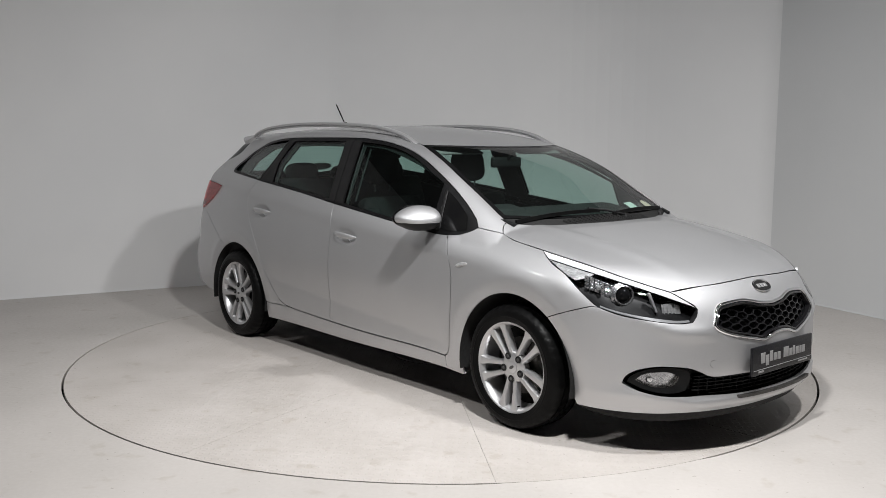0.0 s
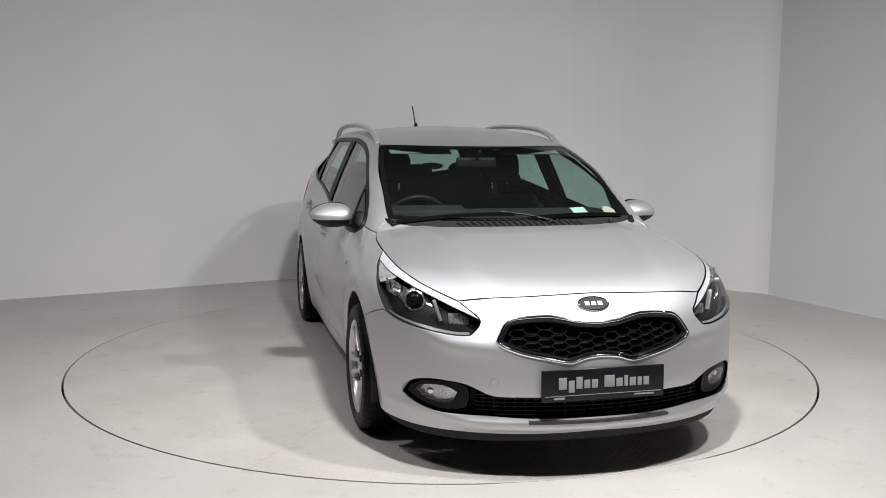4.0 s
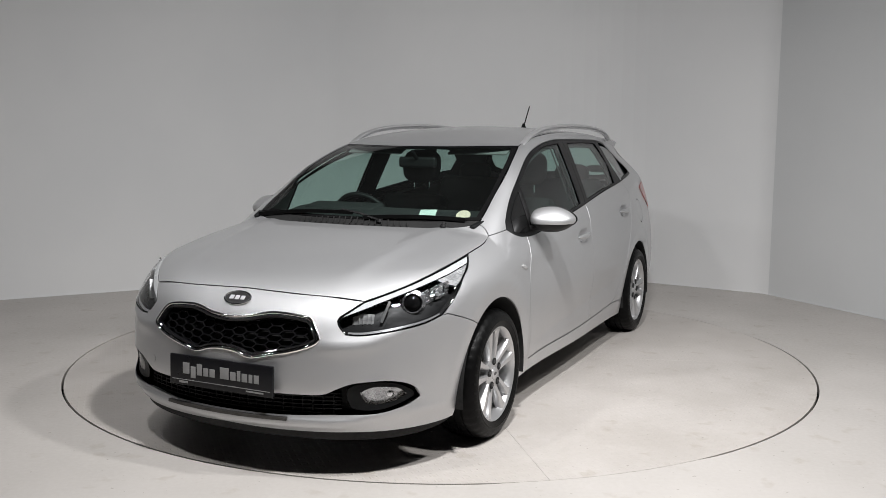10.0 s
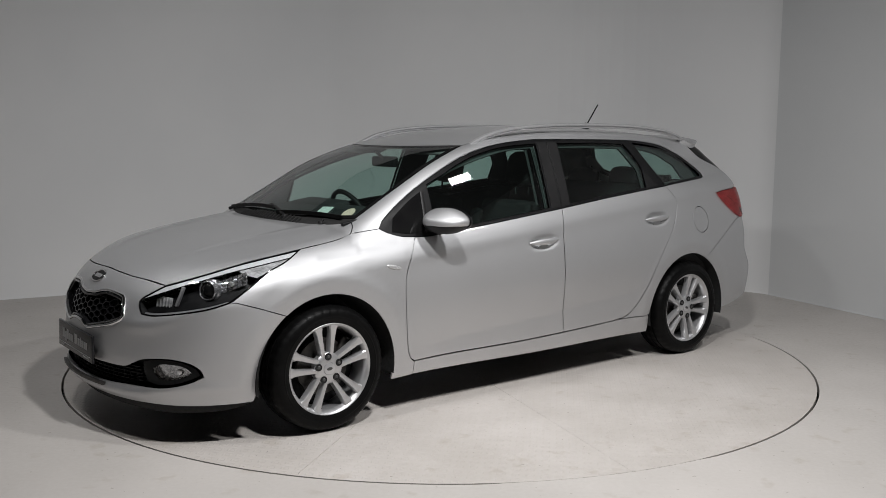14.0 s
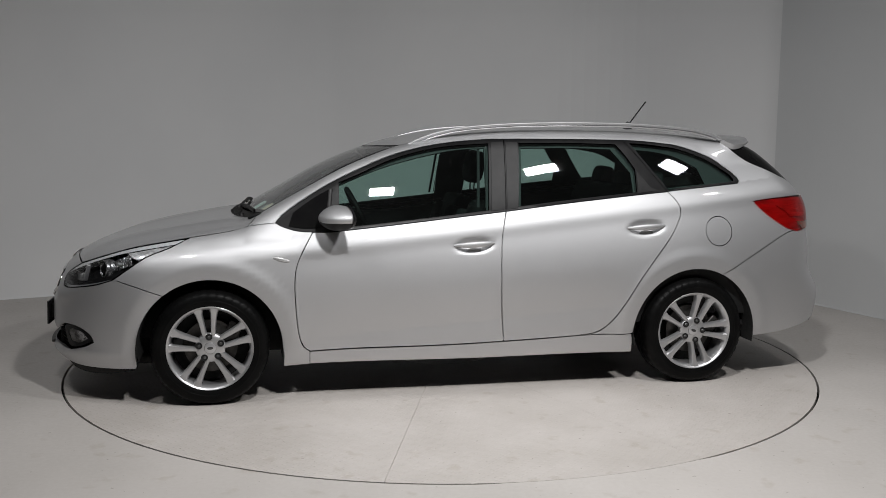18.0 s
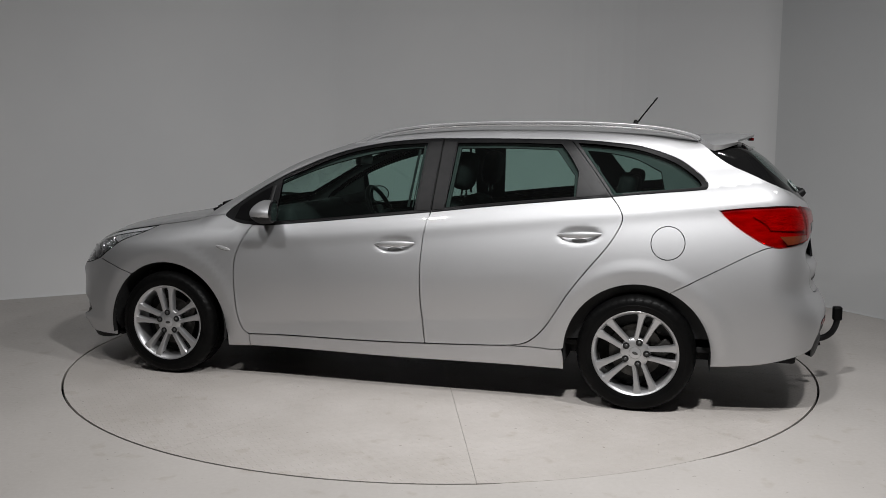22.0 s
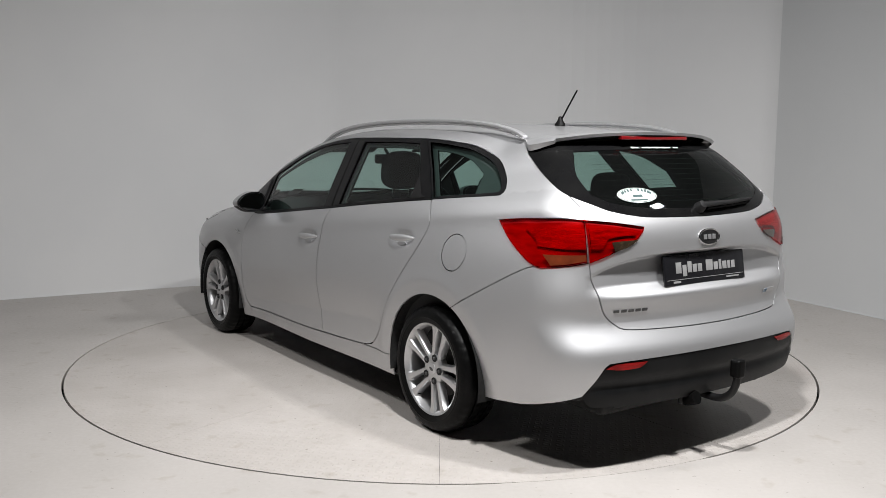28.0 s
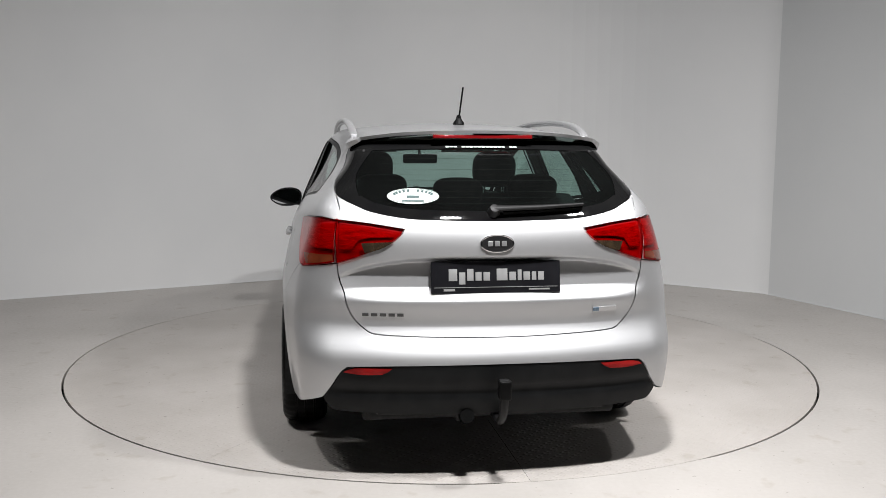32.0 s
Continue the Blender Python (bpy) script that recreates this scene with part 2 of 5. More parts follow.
def skin(x, y, z):
    """Below 0 inside the car's skin."""
    a = np.abs(y)
    hood = hood_line(x + .10 * a * a) - .035 * (a / .75) ** 3 + .009 * ridge(a, .50 - .12 * (x - 1.2), .055) * step(2.05, 1.7, x)
    screen = screen_line(x + .22 * a * a)
    roof = roof_line(x) - .040 * (a / .55) ** 2
    top = np.maximum(hood, -smax(-screen, -roof, .05))
    up = z - belt(x)
    tumble = np.where(up > -.05, .46 * (np.sqrt((up + .05) ** 2 + .0036) - .06), 0)
    taper = (.118 * step(-.9, -1.75, x) - .05 * step(-1.45, -1.7, x) * step(.08, .22, up)) * step(-.1, .25, up) + .035 * step(.6, 1.1, x) * step(-.1, .1, up)
    wide = plan_line(x) + section_line(np.minimum(z, belt(x))) - tumble - taper
    # shoulder line, sculpted lower door, flared arches
    wide = wide + .006 * ridge(up, -.085, .042) * step(1.3, .7, x)
    crease = .385 - .075 * x
    wide = wide - .019 * np.maximum(-smax(-np.clip((crease + .24 - z) / .24, 0, 2) ** 1.6, -(z - .225) / (crease - .225), .10), 0) * step(.98, .5, x) * step(-.99, -.72, x)
    for ax in (1.325, -1.327):
        lip = .428 - np.hypot(x - ax, z - .285)
        wide = wide + (.005 * step(.50, .43, .428 - lip) - .17 * (lip + np.sqrt(lip * lip + 4e-5)) / 2) * step(.18, .32, z)
    for hx, hz in ((-.050, .800), (-1.030, .880)):
        wide = wide - .026 * np.exp(-(((x - hx) / .088) ** 2 + ((z - hz - .05 * (hx - x)) / .034) ** 2) ** 2)
    side = a - wide
    nose = front_line(z) - .36 * a ** 2 - .25 * a ** 4
    # the lower lip stands out, the band above it lies back
    nose = nose + .022 * ridge(z, .226 + .045 * step(.45, .74, a), .028) - .012 * ridge(z, .31, .05) * step(.75, .5, a)
    nose = nose + .013 * ridge(z, .545 + .09 * step(.55, .8, a), .034) * step(.36, .5, a)
    front = x - nose
    tail = rear_line(z) - .16 * a ** 2 - .12 * a ** 4
    tail = tail - .042 * np.maximum(1 - (a / .645) ** 4, 0) * step(.004, -.020, z - .897 + .03 * (a / .5) ** 4) * step(.728, .778, z)
    over = z - .722
    away = np.where(over < 0, -over / .09, over / .040)
    fold = np.clip(1.10 - np.sqrt(away * away + .010), 0, 1)
    tail = tail + .016 * fold * step(.70, .44, a)
    tail = tail - .013 * ridge(z, .375, .024) * step(.72, .6, a)
    rear = -x - tail
    f = smax(side, (z - top) * .9, .07 + .025 * step(.9, 1.3, x))
    f = smax(f, front, .16)
    return smax(f, rear * .95, .12)


def slope(p):
    """The skin's outward normals."""
    e = 4e-4
    g = np.stack([skin(*(p + e * np.eye(3)[i]).T) - skin(*(p - e * np.eye(3)[i]).T) for i in range(3)], 1)
    return g / np.linalg.norm(g, axis=1)[:, None]


def reach(origin, way, far=3.0, near=0.0):
    """The place where rays from inside the car leave its skin."""
    lo, hi = np.full(len(origin), near), np.full(len(origin), far)
    for _ in range(27):
        mid = (lo + hi) / 2
        p = origin + way * mid[:, None]
        inside = skin(p[:, 0], p[:, 1], p[:, 2]) < 0
        lo, hi = np.where(inside, mid, lo), np.where(inside, hi, mid)
    return origin + way * ((lo + hi) / 2)[:, None]


# Helpers for meshes
def mesh_of(name, verts, faces, material, normals=None, smooth=False):
    me = bpy.data.meshes.new(name)
    me.from_pydata(np.asarray(verts, float).tolist(), [], [tuple(int(i) for i in f) for f in faces])
    me.materials.append(material)
    if smooth or normals is not None:
        me.polygons.foreach_set("use_smooth", [True] * len(me.polygons))
    me.update()
    if normals is not None:
        me.normals_split_custom_set_from_vertices(np.asarray(normals, float).tolist())
    return me


def part(name, data, material=None, parent=None, label="", smooth=True, angle=None):
    """Links a bmesh or a mesh as one object under a thing or a part."""
    if isinstance(data, bmesh.types.BMesh):
        me = bpy.data.meshes.new(name)
        bmesh.ops.recalc_face_normals(data, faces=data.faces)
        data.to_mesh(me)
        data.free()
        me.materials.append(material)
        me.polygons.foreach_set("use_smooth", [smooth] * len(me.polygons))
        if smooth:
            me.set_sharp_from_angle(angle=radians(angle or 38))
        data = me
    ob = new(name, data)
    ob.parent = parent
    return tagged(ob, label)


def box(size, at=(0, 0, 0), bevel=0, turn=(0, 0, 0), bm=None):
    """A box with rounded edges."""
    own = bmesh.new()
    bmesh.ops.create_cube(own, size=1, matrix=Matrix.Diagonal((*size, 1)))
    if bevel:
        bmesh.ops.bevel(own, geom=own.edges[:], offset=bevel, segments=3, profile=.6, affect="EDGES")
    bmesh.ops.transform(own, matrix=pose(*at, *turn), verts=own.verts)
    if bm is None:
        return own
    me = bpy.data.meshes.new("tmp")
    own.to_mesh(me)
    own.free()
    bm.from_mesh(me)
    bpy.data.meshes.remove(me)
    return bm


def lathe(profile, axis="y", n=64, bm=None, closed=False):
    """A profile of (radius, along) turned about an axis."""
    bm = bm or bmesh.new()
    rings = []
    for k in range(n):
        a = 2 * math.pi * k / n
        c, s = math.cos(a), math.sin(a)
        rings.append([bm.verts.new((r * c, h, r * s) if axis == "y" else (r * c, r * s, h) if axis == "z" else (h, r * c, r * s)) for r, h in profile])
    m = len(profile)
    for k in range(n):
        for i in range(m if closed else m - 1):
            q = [rings[k][i], rings[k][(i + 1) % m], rings[(k + 1) % n][(i + 1) % m], rings[(k + 1) % n][i]]
            bm.faces.new(q)
    bmesh.ops.remove_doubles(bm, verts=bm.verts, dist=1e-6)
    return bm


def tube(points, section, up=(0, 0, 1), closed=False, bm=None):
    """Sweeps a flat section of (side, up) along a line of points; the section may be a function of the way from 0 to 1."""
    bm = bm or bmesh.new()
    p = [Vector(q) for q in points]
    n, rings = len(p), []
    for i in range(n):
        a, b = (p[i - 1], p[(i + 1) % n]) if closed else (p[max(i - 1, 0)], p[min(i + 1, n - 1)])
        d = (b - a).normalized()
        u = up[i] if isinstance(up, list) else up
        s = d.cross(Vector(u)).normalized()
        v = s.cross(d)
        sec = section(i / (n - 1)) if callable(section) else section
        rings.append([bm.verts.new(p[i] + s * x + v * y) for x, y in sec])
    m = len(rings[0])
    for i in range(n if closed else n - 1):
        for j in range(m):
            bm.faces.new((rings[i][j], rings[i][(j + 1) % m], rings[(i + 1) % n][(j + 1) % m], rings[(i + 1) % n][j]))
    if not closed:
        bm.faces.new(rings[0])
        bm.faces.new(rings[-1])
    return bm


def oval(w, h, n=12, power=2.0):
    out = []
    for k in range(n):
        c, s = math.cos(2 * math.pi * k / n), math.sin(2 * math.pi * k / n)
        out.append((w * math.copysign(abs(c) ** (2 / power), c), h * math.copysign(abs(s) ** (2 / power), s)))
    return out


def smooth_line(pts, n=8, closed=False):
    """Points along a Catmull-Rom line through the knots."""
    p = np.array(pts, float)
    k, out = len(p), []
    for i in range(k if closed else k - 1):
        a, b, c, d = (p[(i + j) % k] for j in (-1, 0, 1, 2)) if closed else (p[max(i - 1, 0)], p[i], p[i + 1], p[min(i + 2, k - 1)])
        for t in np.linspace(0, 1, n, endpoint=False):
            out.append(.5 * (2 * b + (c - a) * t + (2 * a - 5 * b + 4 * c - d) * t * t + (3 * b - 3 * c + d - a) * t ** 3))
    if not closed:
        out.append(p[-1])
    return np.array(out)


# The studio: painted floor with the turntable let in, walls of white board, the dim hall behind
RING = 2.25


def build_room():
    # floor with a round opening for the turntable
    n = 256
    # the joint round the table is nearly closed along two stretches and narrower at the back
    def joint(deg):
        shut = max(float(step(-86, -82, deg) * step(-57, -61, deg)), float(step(10, 15, deg) * step(28, 23, deg)))
        return max(.0098 * shut, .004 * float(step(20, 40, deg) * step(165, 140, deg)))
    reach_in = [RING - joint((360 * k / n + 180) % 360 - 180) for k in range(n)]
    inner = [(r * math.cos(2 * math.pi * k / n), r * math.sin(2 * math.pi * k / n), 0) for k, r in enumerate(reach_in)]
    outer = []
    for k in range(n):
        c, s = math.cos(2 * math.pi * k / n), math.sin(2 * math.pi * k / n)
        f = min(11 / max(abs(c), abs(s)), 4.7 / -s if s < 0 else 99)
        outer.append((f * c, f * s, 0))
    low = [(x, y, -.05) for x, y, z in inner]
    faces = [(k, (k + 1) % n, n + (k + 1) % n, n + k) for k in range(n)] + [(2 * n + k, 2 * n + (k + 1) % n, (k + 1) % n, k) for k in range(n)]
    tagged(new("floor", mesh_of("floor", inner + outer + low, [f[::-1] for f in faces], FLOOR)), "pale painted studio floor round the turntable", kind="structure")
    tagged(new("floor_hall", mesh_of("floor_hall", [(-11, -11, 0), (11, -11, 0), (11, -4.7, 0), (-11, -4.7, 0)], [(0, 1, 2, 3)], CONCRETE)), "dark hall floor beyond the studio", kind="structure")
    pit = lathe([(0, -.06), (RING + .1, -.06), (RING + .1, -.05), (RING, -.05)], "z", 96)
    tagged(part("floor_pit", pit, STEEL), "dark pit under the turntable's rim", kind="structure")
    # boards of the studio's back wall, joined in blunt corners
    corners = [(-9.5, -1.5), (-1.1, 3.215), (1.62, 3.19), (2.89, 2.36), (3.43, 1.16), (5.9, -3.7)]
    line = [np.array(corners[0])]
    for i in range(1, len(corners) - 1):
        a, b, c = (np.array(corners[i + j], float) for j in (-1, 0, 1))
        r = (.12, .5, .10, .12)[i - 1]
        p, q = b + (a - b) / np.linalg.norm(a - b) * r, b + (c - b) / np.linalg.norm(c - b) * r
        for t in np.linspace(0, 1, 9):
            line.append((1 - t) ** 2 * p + 2 * t * (1 - t) * b + t * t * q)
    line.append(np.array(corners[-1]))
    v, f = [], []
    for i, p in enumerate(line):
        d = line[min(i + 1, len(line) - 1)] - line[max(i - 1, 0)]
        o = np.array((-d[1], d[0])) / np.linalg.norm(d) * .08
        # a small painted cove leads the board into the floor
        section = [(-.10, .0015), (-.05, .003), (-.02, .006), (0, .012), (0, 3.6), (1, 3.6), (1, .0015)]
        v += [(*(p + o * k), z) for k, z in section]
        if i:
            a, b = 7 * (i - 1), 7 * i
            f += [(a + k, b + k, b + k + 1, a + k + 1) for k in range(6)]
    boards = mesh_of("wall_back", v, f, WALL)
    # the right-hand boards carry their weaker light in a darker colour
    boards.materials.append(WALL_SHADED)
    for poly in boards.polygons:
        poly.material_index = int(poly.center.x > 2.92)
    tagged(new("wall_back", boards), "white painted studio boards meeting in blunt corners", kind="structure")
    # the hall around
    for name, size, at in (("wall_west", (.2, 22, 6), (-11, 0, 3)), ("wall_east", (.2, 22, 6), (11, 0, 3)), ("wall_south", (22, .2, 6), (0, -11, 3)), ("wall_north", (22, .2, 6), (0, 11, 3))):
        tagged(part(name, box(size, at), HALL, smooth=False), "grey hall wall beyond the studio", kind="structure")
    roof = box((22, 22, .1), (0, 0, 6.05))
    for k in range(26):
        box((.06, 21.6, .10), (-10.4 + .83 * k, 0, 5.95), bm=roof)
    tagged(part("ceiling", roof, HALL, smooth=False), "dark hall roof with ribs", kind="structure")


def build_turntable():
    table = tagged(new("turntable"), "round white turntable of painted tread plate sectors", "turntable")
    r, n = RING - .014, 12
    gap = .0007
    for k in range(10):
        a0 = radians(1 + 36 * k)
        verts = [(.30 * math.cos(a0 + radians(36) * j / n), .30 * math.sin(a0 + radians(36) * j / n), 0) for j in range(n + 1)]
        verts += [(r * math.cos(a0 + radians(36) * j / n), r * math.sin(a0 + radians(36) * j / n), 0) for j in range(n + 1)]
        mid = a0 + radians(18)
        c = np.array((math.cos(mid), math.sin(mid), 0)) * gap * 3.2
        top = [np.array(q) + c for q in verts]
        low = [q - np.array((0, 0, .02)) for q in top]
        m = len(top)
        f = [(j, n + 1 + j, n + 2 + j, j + 1) for j in range(n)]
        rim = list(range(n + 1)) + list(range(2 * n + 1, n, -1))
        f += [(rim[j], rim[(j + 1) % m], m + rim[(j + 1) % m], m + rim[j]) for j in range(m)]
        part("plate", mesh_of("plate", top + low, f, TREAD), parent=table)
    part("centre_plate", lathe([(0, 0), (.293, 0), (.293, -.02)], "z", 48), TREAD, table, smooth=False)
    part("deck", lathe([(0, -.021), (r, -.021), (r, -.045), (0, -.045)], "z", 96), STEEL, table, smooth=False)
    part("rim", lathe([(r - .004, -.002), (r, -.002), (r, -.03)], "z", 128), STEEL, table, smooth=False)
    return table


def build_flood(x, y, z):
    """A flood lamp hung from the frame above."""
    lamp = tagged(new("flood_lamp"), "black flood lamp hung over the studio", "lamp", "flood lamps")
    part("housing", box((.40, .26, .10), (0, 0, .05), .02), SATIN, lamp)
    part("hanger", box((.03, .03, .5), (0, 0, .34)), SATIN, lamp)
    lamp.matrix_basis = look((x, y, z), (x * .3, y * .3, 0))
    return lamp


build_room()
turntable = build_turntable()
for lx, ly, lz, watts in LAMPS:
    build_flood(lx, ly, lz)


# The car's panels: each one a piece of the same skin, cut along its joints
from mathutils import geometry


class Sheet:
    """A flat chart of the skin: rays that leave the car's inside."""

    def __init__(self, flat, rays, scale):
        self.flat, self.rays, self.scale = flat, rays, np.array(scale)


def col(*c):
    c = np.broadcast_arrays(*c)
    return np.stack([np.asarray(v, float) for v in c], 1)


AROUND = Sheet(lambda p: col(p[:, 0], np.arctan2(p[:, 2] - .75, p[:, 1])), lambda u: (col(u[:, 0], 0 * u[:, 0], .75), col(0 * u[:, 0], np.cos(u[:, 1]), np.sin(u[:, 1]))), (1, .8))
NOSE = Sheet(lambda p: col(np.arctan2(p[:, 1], p[:, 0] - 1), p[:, 2]), lambda u: (col(1 + 0 * u[:, 0], 0, u[:, 1]), col(np.cos(u[:, 0]), np.sin(u[:, 0]), 0)), (1.1, 1))
TAIL = Sheet(lambda p: col(np.arctan2(p[:, 1], -1 - p[:, 0]), p[:, 2]), lambda u: (col(-1 + 0 * u[:, 0], 0, u[:, 1]), col(-np.cos(u[:, 0]), np.sin(u[:, 0]), 0)), (1.1, 1))
TOP = Sheet(lambda p: p[:, :2], lambda u: (col(u[:, 0], u[:, 1], .4), col(0 * u[:, 0], 0, 1)), (1, 1))


def flank(*pts):
    """Places on the car's left flank from (x, z)."""
    q = np.array(pts, float)
    return reach(col(q[:, 0], 0, q[:, 1]), col(0 * q[:, 0], 1, 0), 1.2)


def brow(*pts):
    """Places on the nose from (y, z)."""
    q = np.array(pts, float)
    return reach(col(1 + 0 * q[:, 0], q[:, 0], q[:, 1]), col(1 + 0 * q[:, 0], 0, 0), 1.6)


def stern(*pts):
    """Places on the tail from (y, z)."""
    q = np.array(pts, float)
    return reach(col(-1 + 0 * q[:, 0], q[:, 0], q[:, 1]), col(-1 + 0 * q[:, 0], 0, 0), 1.6)


def lid(*pts):
    """Places on the top from (x, y)."""
    q = np.array(pts, float)
    return reach(col(q[:, 0], q[:, 1], .4), col(0 * q[:, 0], 0, 1), 1.4)


def arch(ax, a0, a1, r=.363, n=14):
    """The edge of a wheel arch, from angle to angle."""
    return flank(*[(ax + r * math.cos(radians(a)), .285 + r * math.sin(radians(a))) for a in np.linspace(a0, a1, n)])


def loop_of(sheet, pieces, even=.02):
    """A closed outline on a chart, in its scaled units, from runs of places; each run is a smooth line."""
    out = []
    for run in pieces:
        u = sheet.flat(np.asarray(run, float)) * sheet.scale
        line = smooth_line(u, 10) if len(u) > 2 else u
        seg = np.linalg.norm(np.diff(line, axis=0), axis=1)
        s = np.concatenate([[0], np.cumsum(seg)])
        m = max(int(round(s[-1] / even)), 1)
        out.append(np.stack([np.interp(np.linspace(0, s[-1], m + 1), s, line[:, i]) for i in (0, 1)], 1))
    pts = np.concatenate(out)
    keep = np.linalg.norm(pts - np.roll(pts, 1, axis=0), axis=1) > 2e-3
    pts = pts[keep]
    x, y = pts.T
    if np.sum(x * np.roll(y, -1) - np.roll(x, -1) * y) < 0:
        pts = pts[::-1]
    return pts


def shrunk(loop, d):
    """The outline moved inwards by d (outwards where d < 0)."""
    e = np.roll(loop, -1, axis=0) - loop
    e /= np.linalg.norm(e, axis=1)[:, None]
    n = np.stack([-e[:, 1], e[:, 0]], 1)
    m = n + np.roll(n, 1, axis=0)
    m /= np.maximum(np.sum(m * n, axis=1), .5)[:, None]
    return loop + m * d


def within(p, loop):
    x, y = p[:, 0][:, None], p[:, 1][:, None]
    a, b = loop, np.roll(loop, -1, axis=0)
    cross = (a[:, 1] > y) != (b[:, 1] > y)
    at = a[:, 0] + (y - a[:, 1]) / np.where(b[:, 1] == a[:, 1], 1e-9, b[:, 1] - a[:, 1]) * (b[:, 0] - a[:, 0])
    return np.sum(cross & (x < at), axis=1) % 2 == 1


def onto(sheet, flat, lift=0.0):
    """Places and normals on the skin for scaled chart points."""
    o, w = sheet.rays(flat / sheet.scale)
    p = reach(o, w)
    n = slope(p)
    return p + n * lift, n


def patch(sheet, loop, holes=(), step_=.024, lift=0.0, rim=.014, gap=.002):
    """A piece of the skin with turned-in edges: vertices, faces, normals."""
    edge = [shrunk(loop, gap)] + [shrunk(h, -gap) for h in holes]
    lo, hi = loop.min(0), loop.max(0)
    gx, gy = np.meshgrid(np.arange(lo[0], hi[0], step_), np.arange(lo[1], hi[1], step_))
    grid = np.stack([gx.ravel(), gy.ravel()], 1)
    ok = within(grid, edge[0])
    for h in edge[1:]:
        ok &= ~within(grid, h)
    grid = grid[ok]
    rims = np.concatenate(edge)
    far = np.ones(len(grid), bool)
    for k in range(0, len(grid), 4000):
        d = np.min(np.sum((grid[k:k + 4000, None] - rims[None]) ** 2, axis=2), axis=1)
        far[k:k + 4000] = d > (.55 * step_) ** 2
    pts = np.concatenate([rims, grid[far]])
    lines, k = [], 0
    for e in edge:
        lines += [(k + i, k + (i + 1) % len(e)) for i in range(len(e))]
        k += len(e)
    vs, _, fs, *_ = geometry.delaunay_2d_cdt([Vector(q) for q in pts.tolist()], lines, [], 0, 1e-6)
    vs, fs = np.array([tuple(v) for v in vs]), np.array(fs)
    mid = vs[fs].mean(axis=1)
    ok = within(mid, edge[0])
    for h in edge[1:]:
        ok &= ~within(mid, h)
    fs = fs[ok]
    p, n = onto(sheet, vs, lift)
    a, b, c = p[fs[:, 0]], p[fs[:, 1]], p[fs[:, 2]]
    flip = np.sum(np.cross(b - a, c - a) * n[fs[:, 0]], axis=1) < 0
    fs[flip] = fs[flip][:, ::-1]
    faces, base = [tuple(f) for f in fs.tolist()], len(p)
    if rim:
        for e in edge:
            q, m = onto(sheet, e, lift)
            d = np.roll(q, -1, axis=0) - np.roll(q, 1, axis=0)
            s = np.cross(d, m)
            s /= np.maximum(np.linalg.norm(s, axis=1), 1e-9)[:, None]
            k = len(q)
            # the edge rolls in over a small round
            p = np.concatenate([p, q, q - m * .0038 + s * .0021, q - m * rim])
            n = np.concatenate([n, m, s * .8 + m * .6, s])
            for i in range(k):
                j = (i + 1) % k
                faces += [(base + i, base + j, base + k + j, base + k + i), (base + k + i, base + k + j, base + 2 * k + j, base + 2 * k + i)]
            base += 3 * k
    return p, faces, n / np.linalg.norm(n, axis=1)[:, None]


def evened(v, plane=False):
    """A side window's places laid on one even, slightly bowed sheet, with its normals."""
    x, y, z = v.T
    a = np.stack([np.ones_like(x), x, z, x * x, x * z, z * z], 1)
    if plane:
        a = a * np.array((1, 1, 1, 0, 0, 1))
    k = np.linalg.lstsq(a, y, rcond=None)[0]
    n = np.stack([-(k[1] + 2 * k[3] * x + k[4] * z), np.ones_like(x), -(k[2] + k[4] * x + 2 * k[5] * z)], 1)
    return np.stack([x, a @ k, z], 1), n / np.linalg.norm(n, axis=1)[:, None]


def panel(name, sheet, pieces, material, parent, holes=(), sides=(1,), label="", even=.02, bowed=False, **more):
    """One or both mirror twins of a piece of the skin."""
    loop = loop_of(sheet, pieces, even)
    v, f, n = patch(sheet, loop, [loop_of(sheet, h, even) for h in holes], **more)
    if bowed:
        v, n = evened(v, bowed == "plane")
    made = []
    for s in sides:
        m = np.array((1, s, 1))
        me = mesh_of(name, v * m, f if s > 0 else [q[::-1] for q in f], material, n * m)
        made.append(part(name, me, parent=parent, label=label))
    return made


def walls(sheet, pieces, depth, material, name, parent, sides=(1,), lift=0.0, label="", even=.02):
    """The inner walls round an opening in the skin."""
    e = loop_of(sheet, pieces, even)
    q, m = onto(sheet, e, lift)
    k = len(q)
    v, f = np.concatenate([q, q - m * depth]), [(i, (i + 1) % k, k + (i + 1) % k, k + i) for i in range(k)]
    for s in sides:
        part(name, mesh_of(name, v * np.array((1, s, 1)), f, material), parent=parent, label=label)


def mirrored(run):
    return np.asarray(run)[::-1] * np.array((1, -1, 1))


def both(run):
    """A run from the middle outwards, led over from its mirror image."""
    return np.concatenate([mirrored(run), np.asarray(run)[1:]])


car = tagged(new("car"), "silver estate car with roof rails and black trimmed windows", "car")

# Joints shared by the panels
HOOD_FRONT = lid((2.046, 0), (2.046, .14), (2.036, .28), (2.014, .40), (1.978, .538))
LAMP_TOP = lid((1.978, .538), (1.913, .599), (1.816, .668), (1.704, .715), (1.567, .735), (1.415, .742))
LAMP_INNER = np.array([LAMP_TOP[0], (2.032, .498, .674), (2.065, .470, .647), (2.076, .481, .618), (2.077, .512, .589)])
LAMP_LOW = np.array([(2.077, .512, .589), (2.045, .574, .586), (1.964, .678, .602), (1.875, .755, .621), (1.795, .798, .648)])
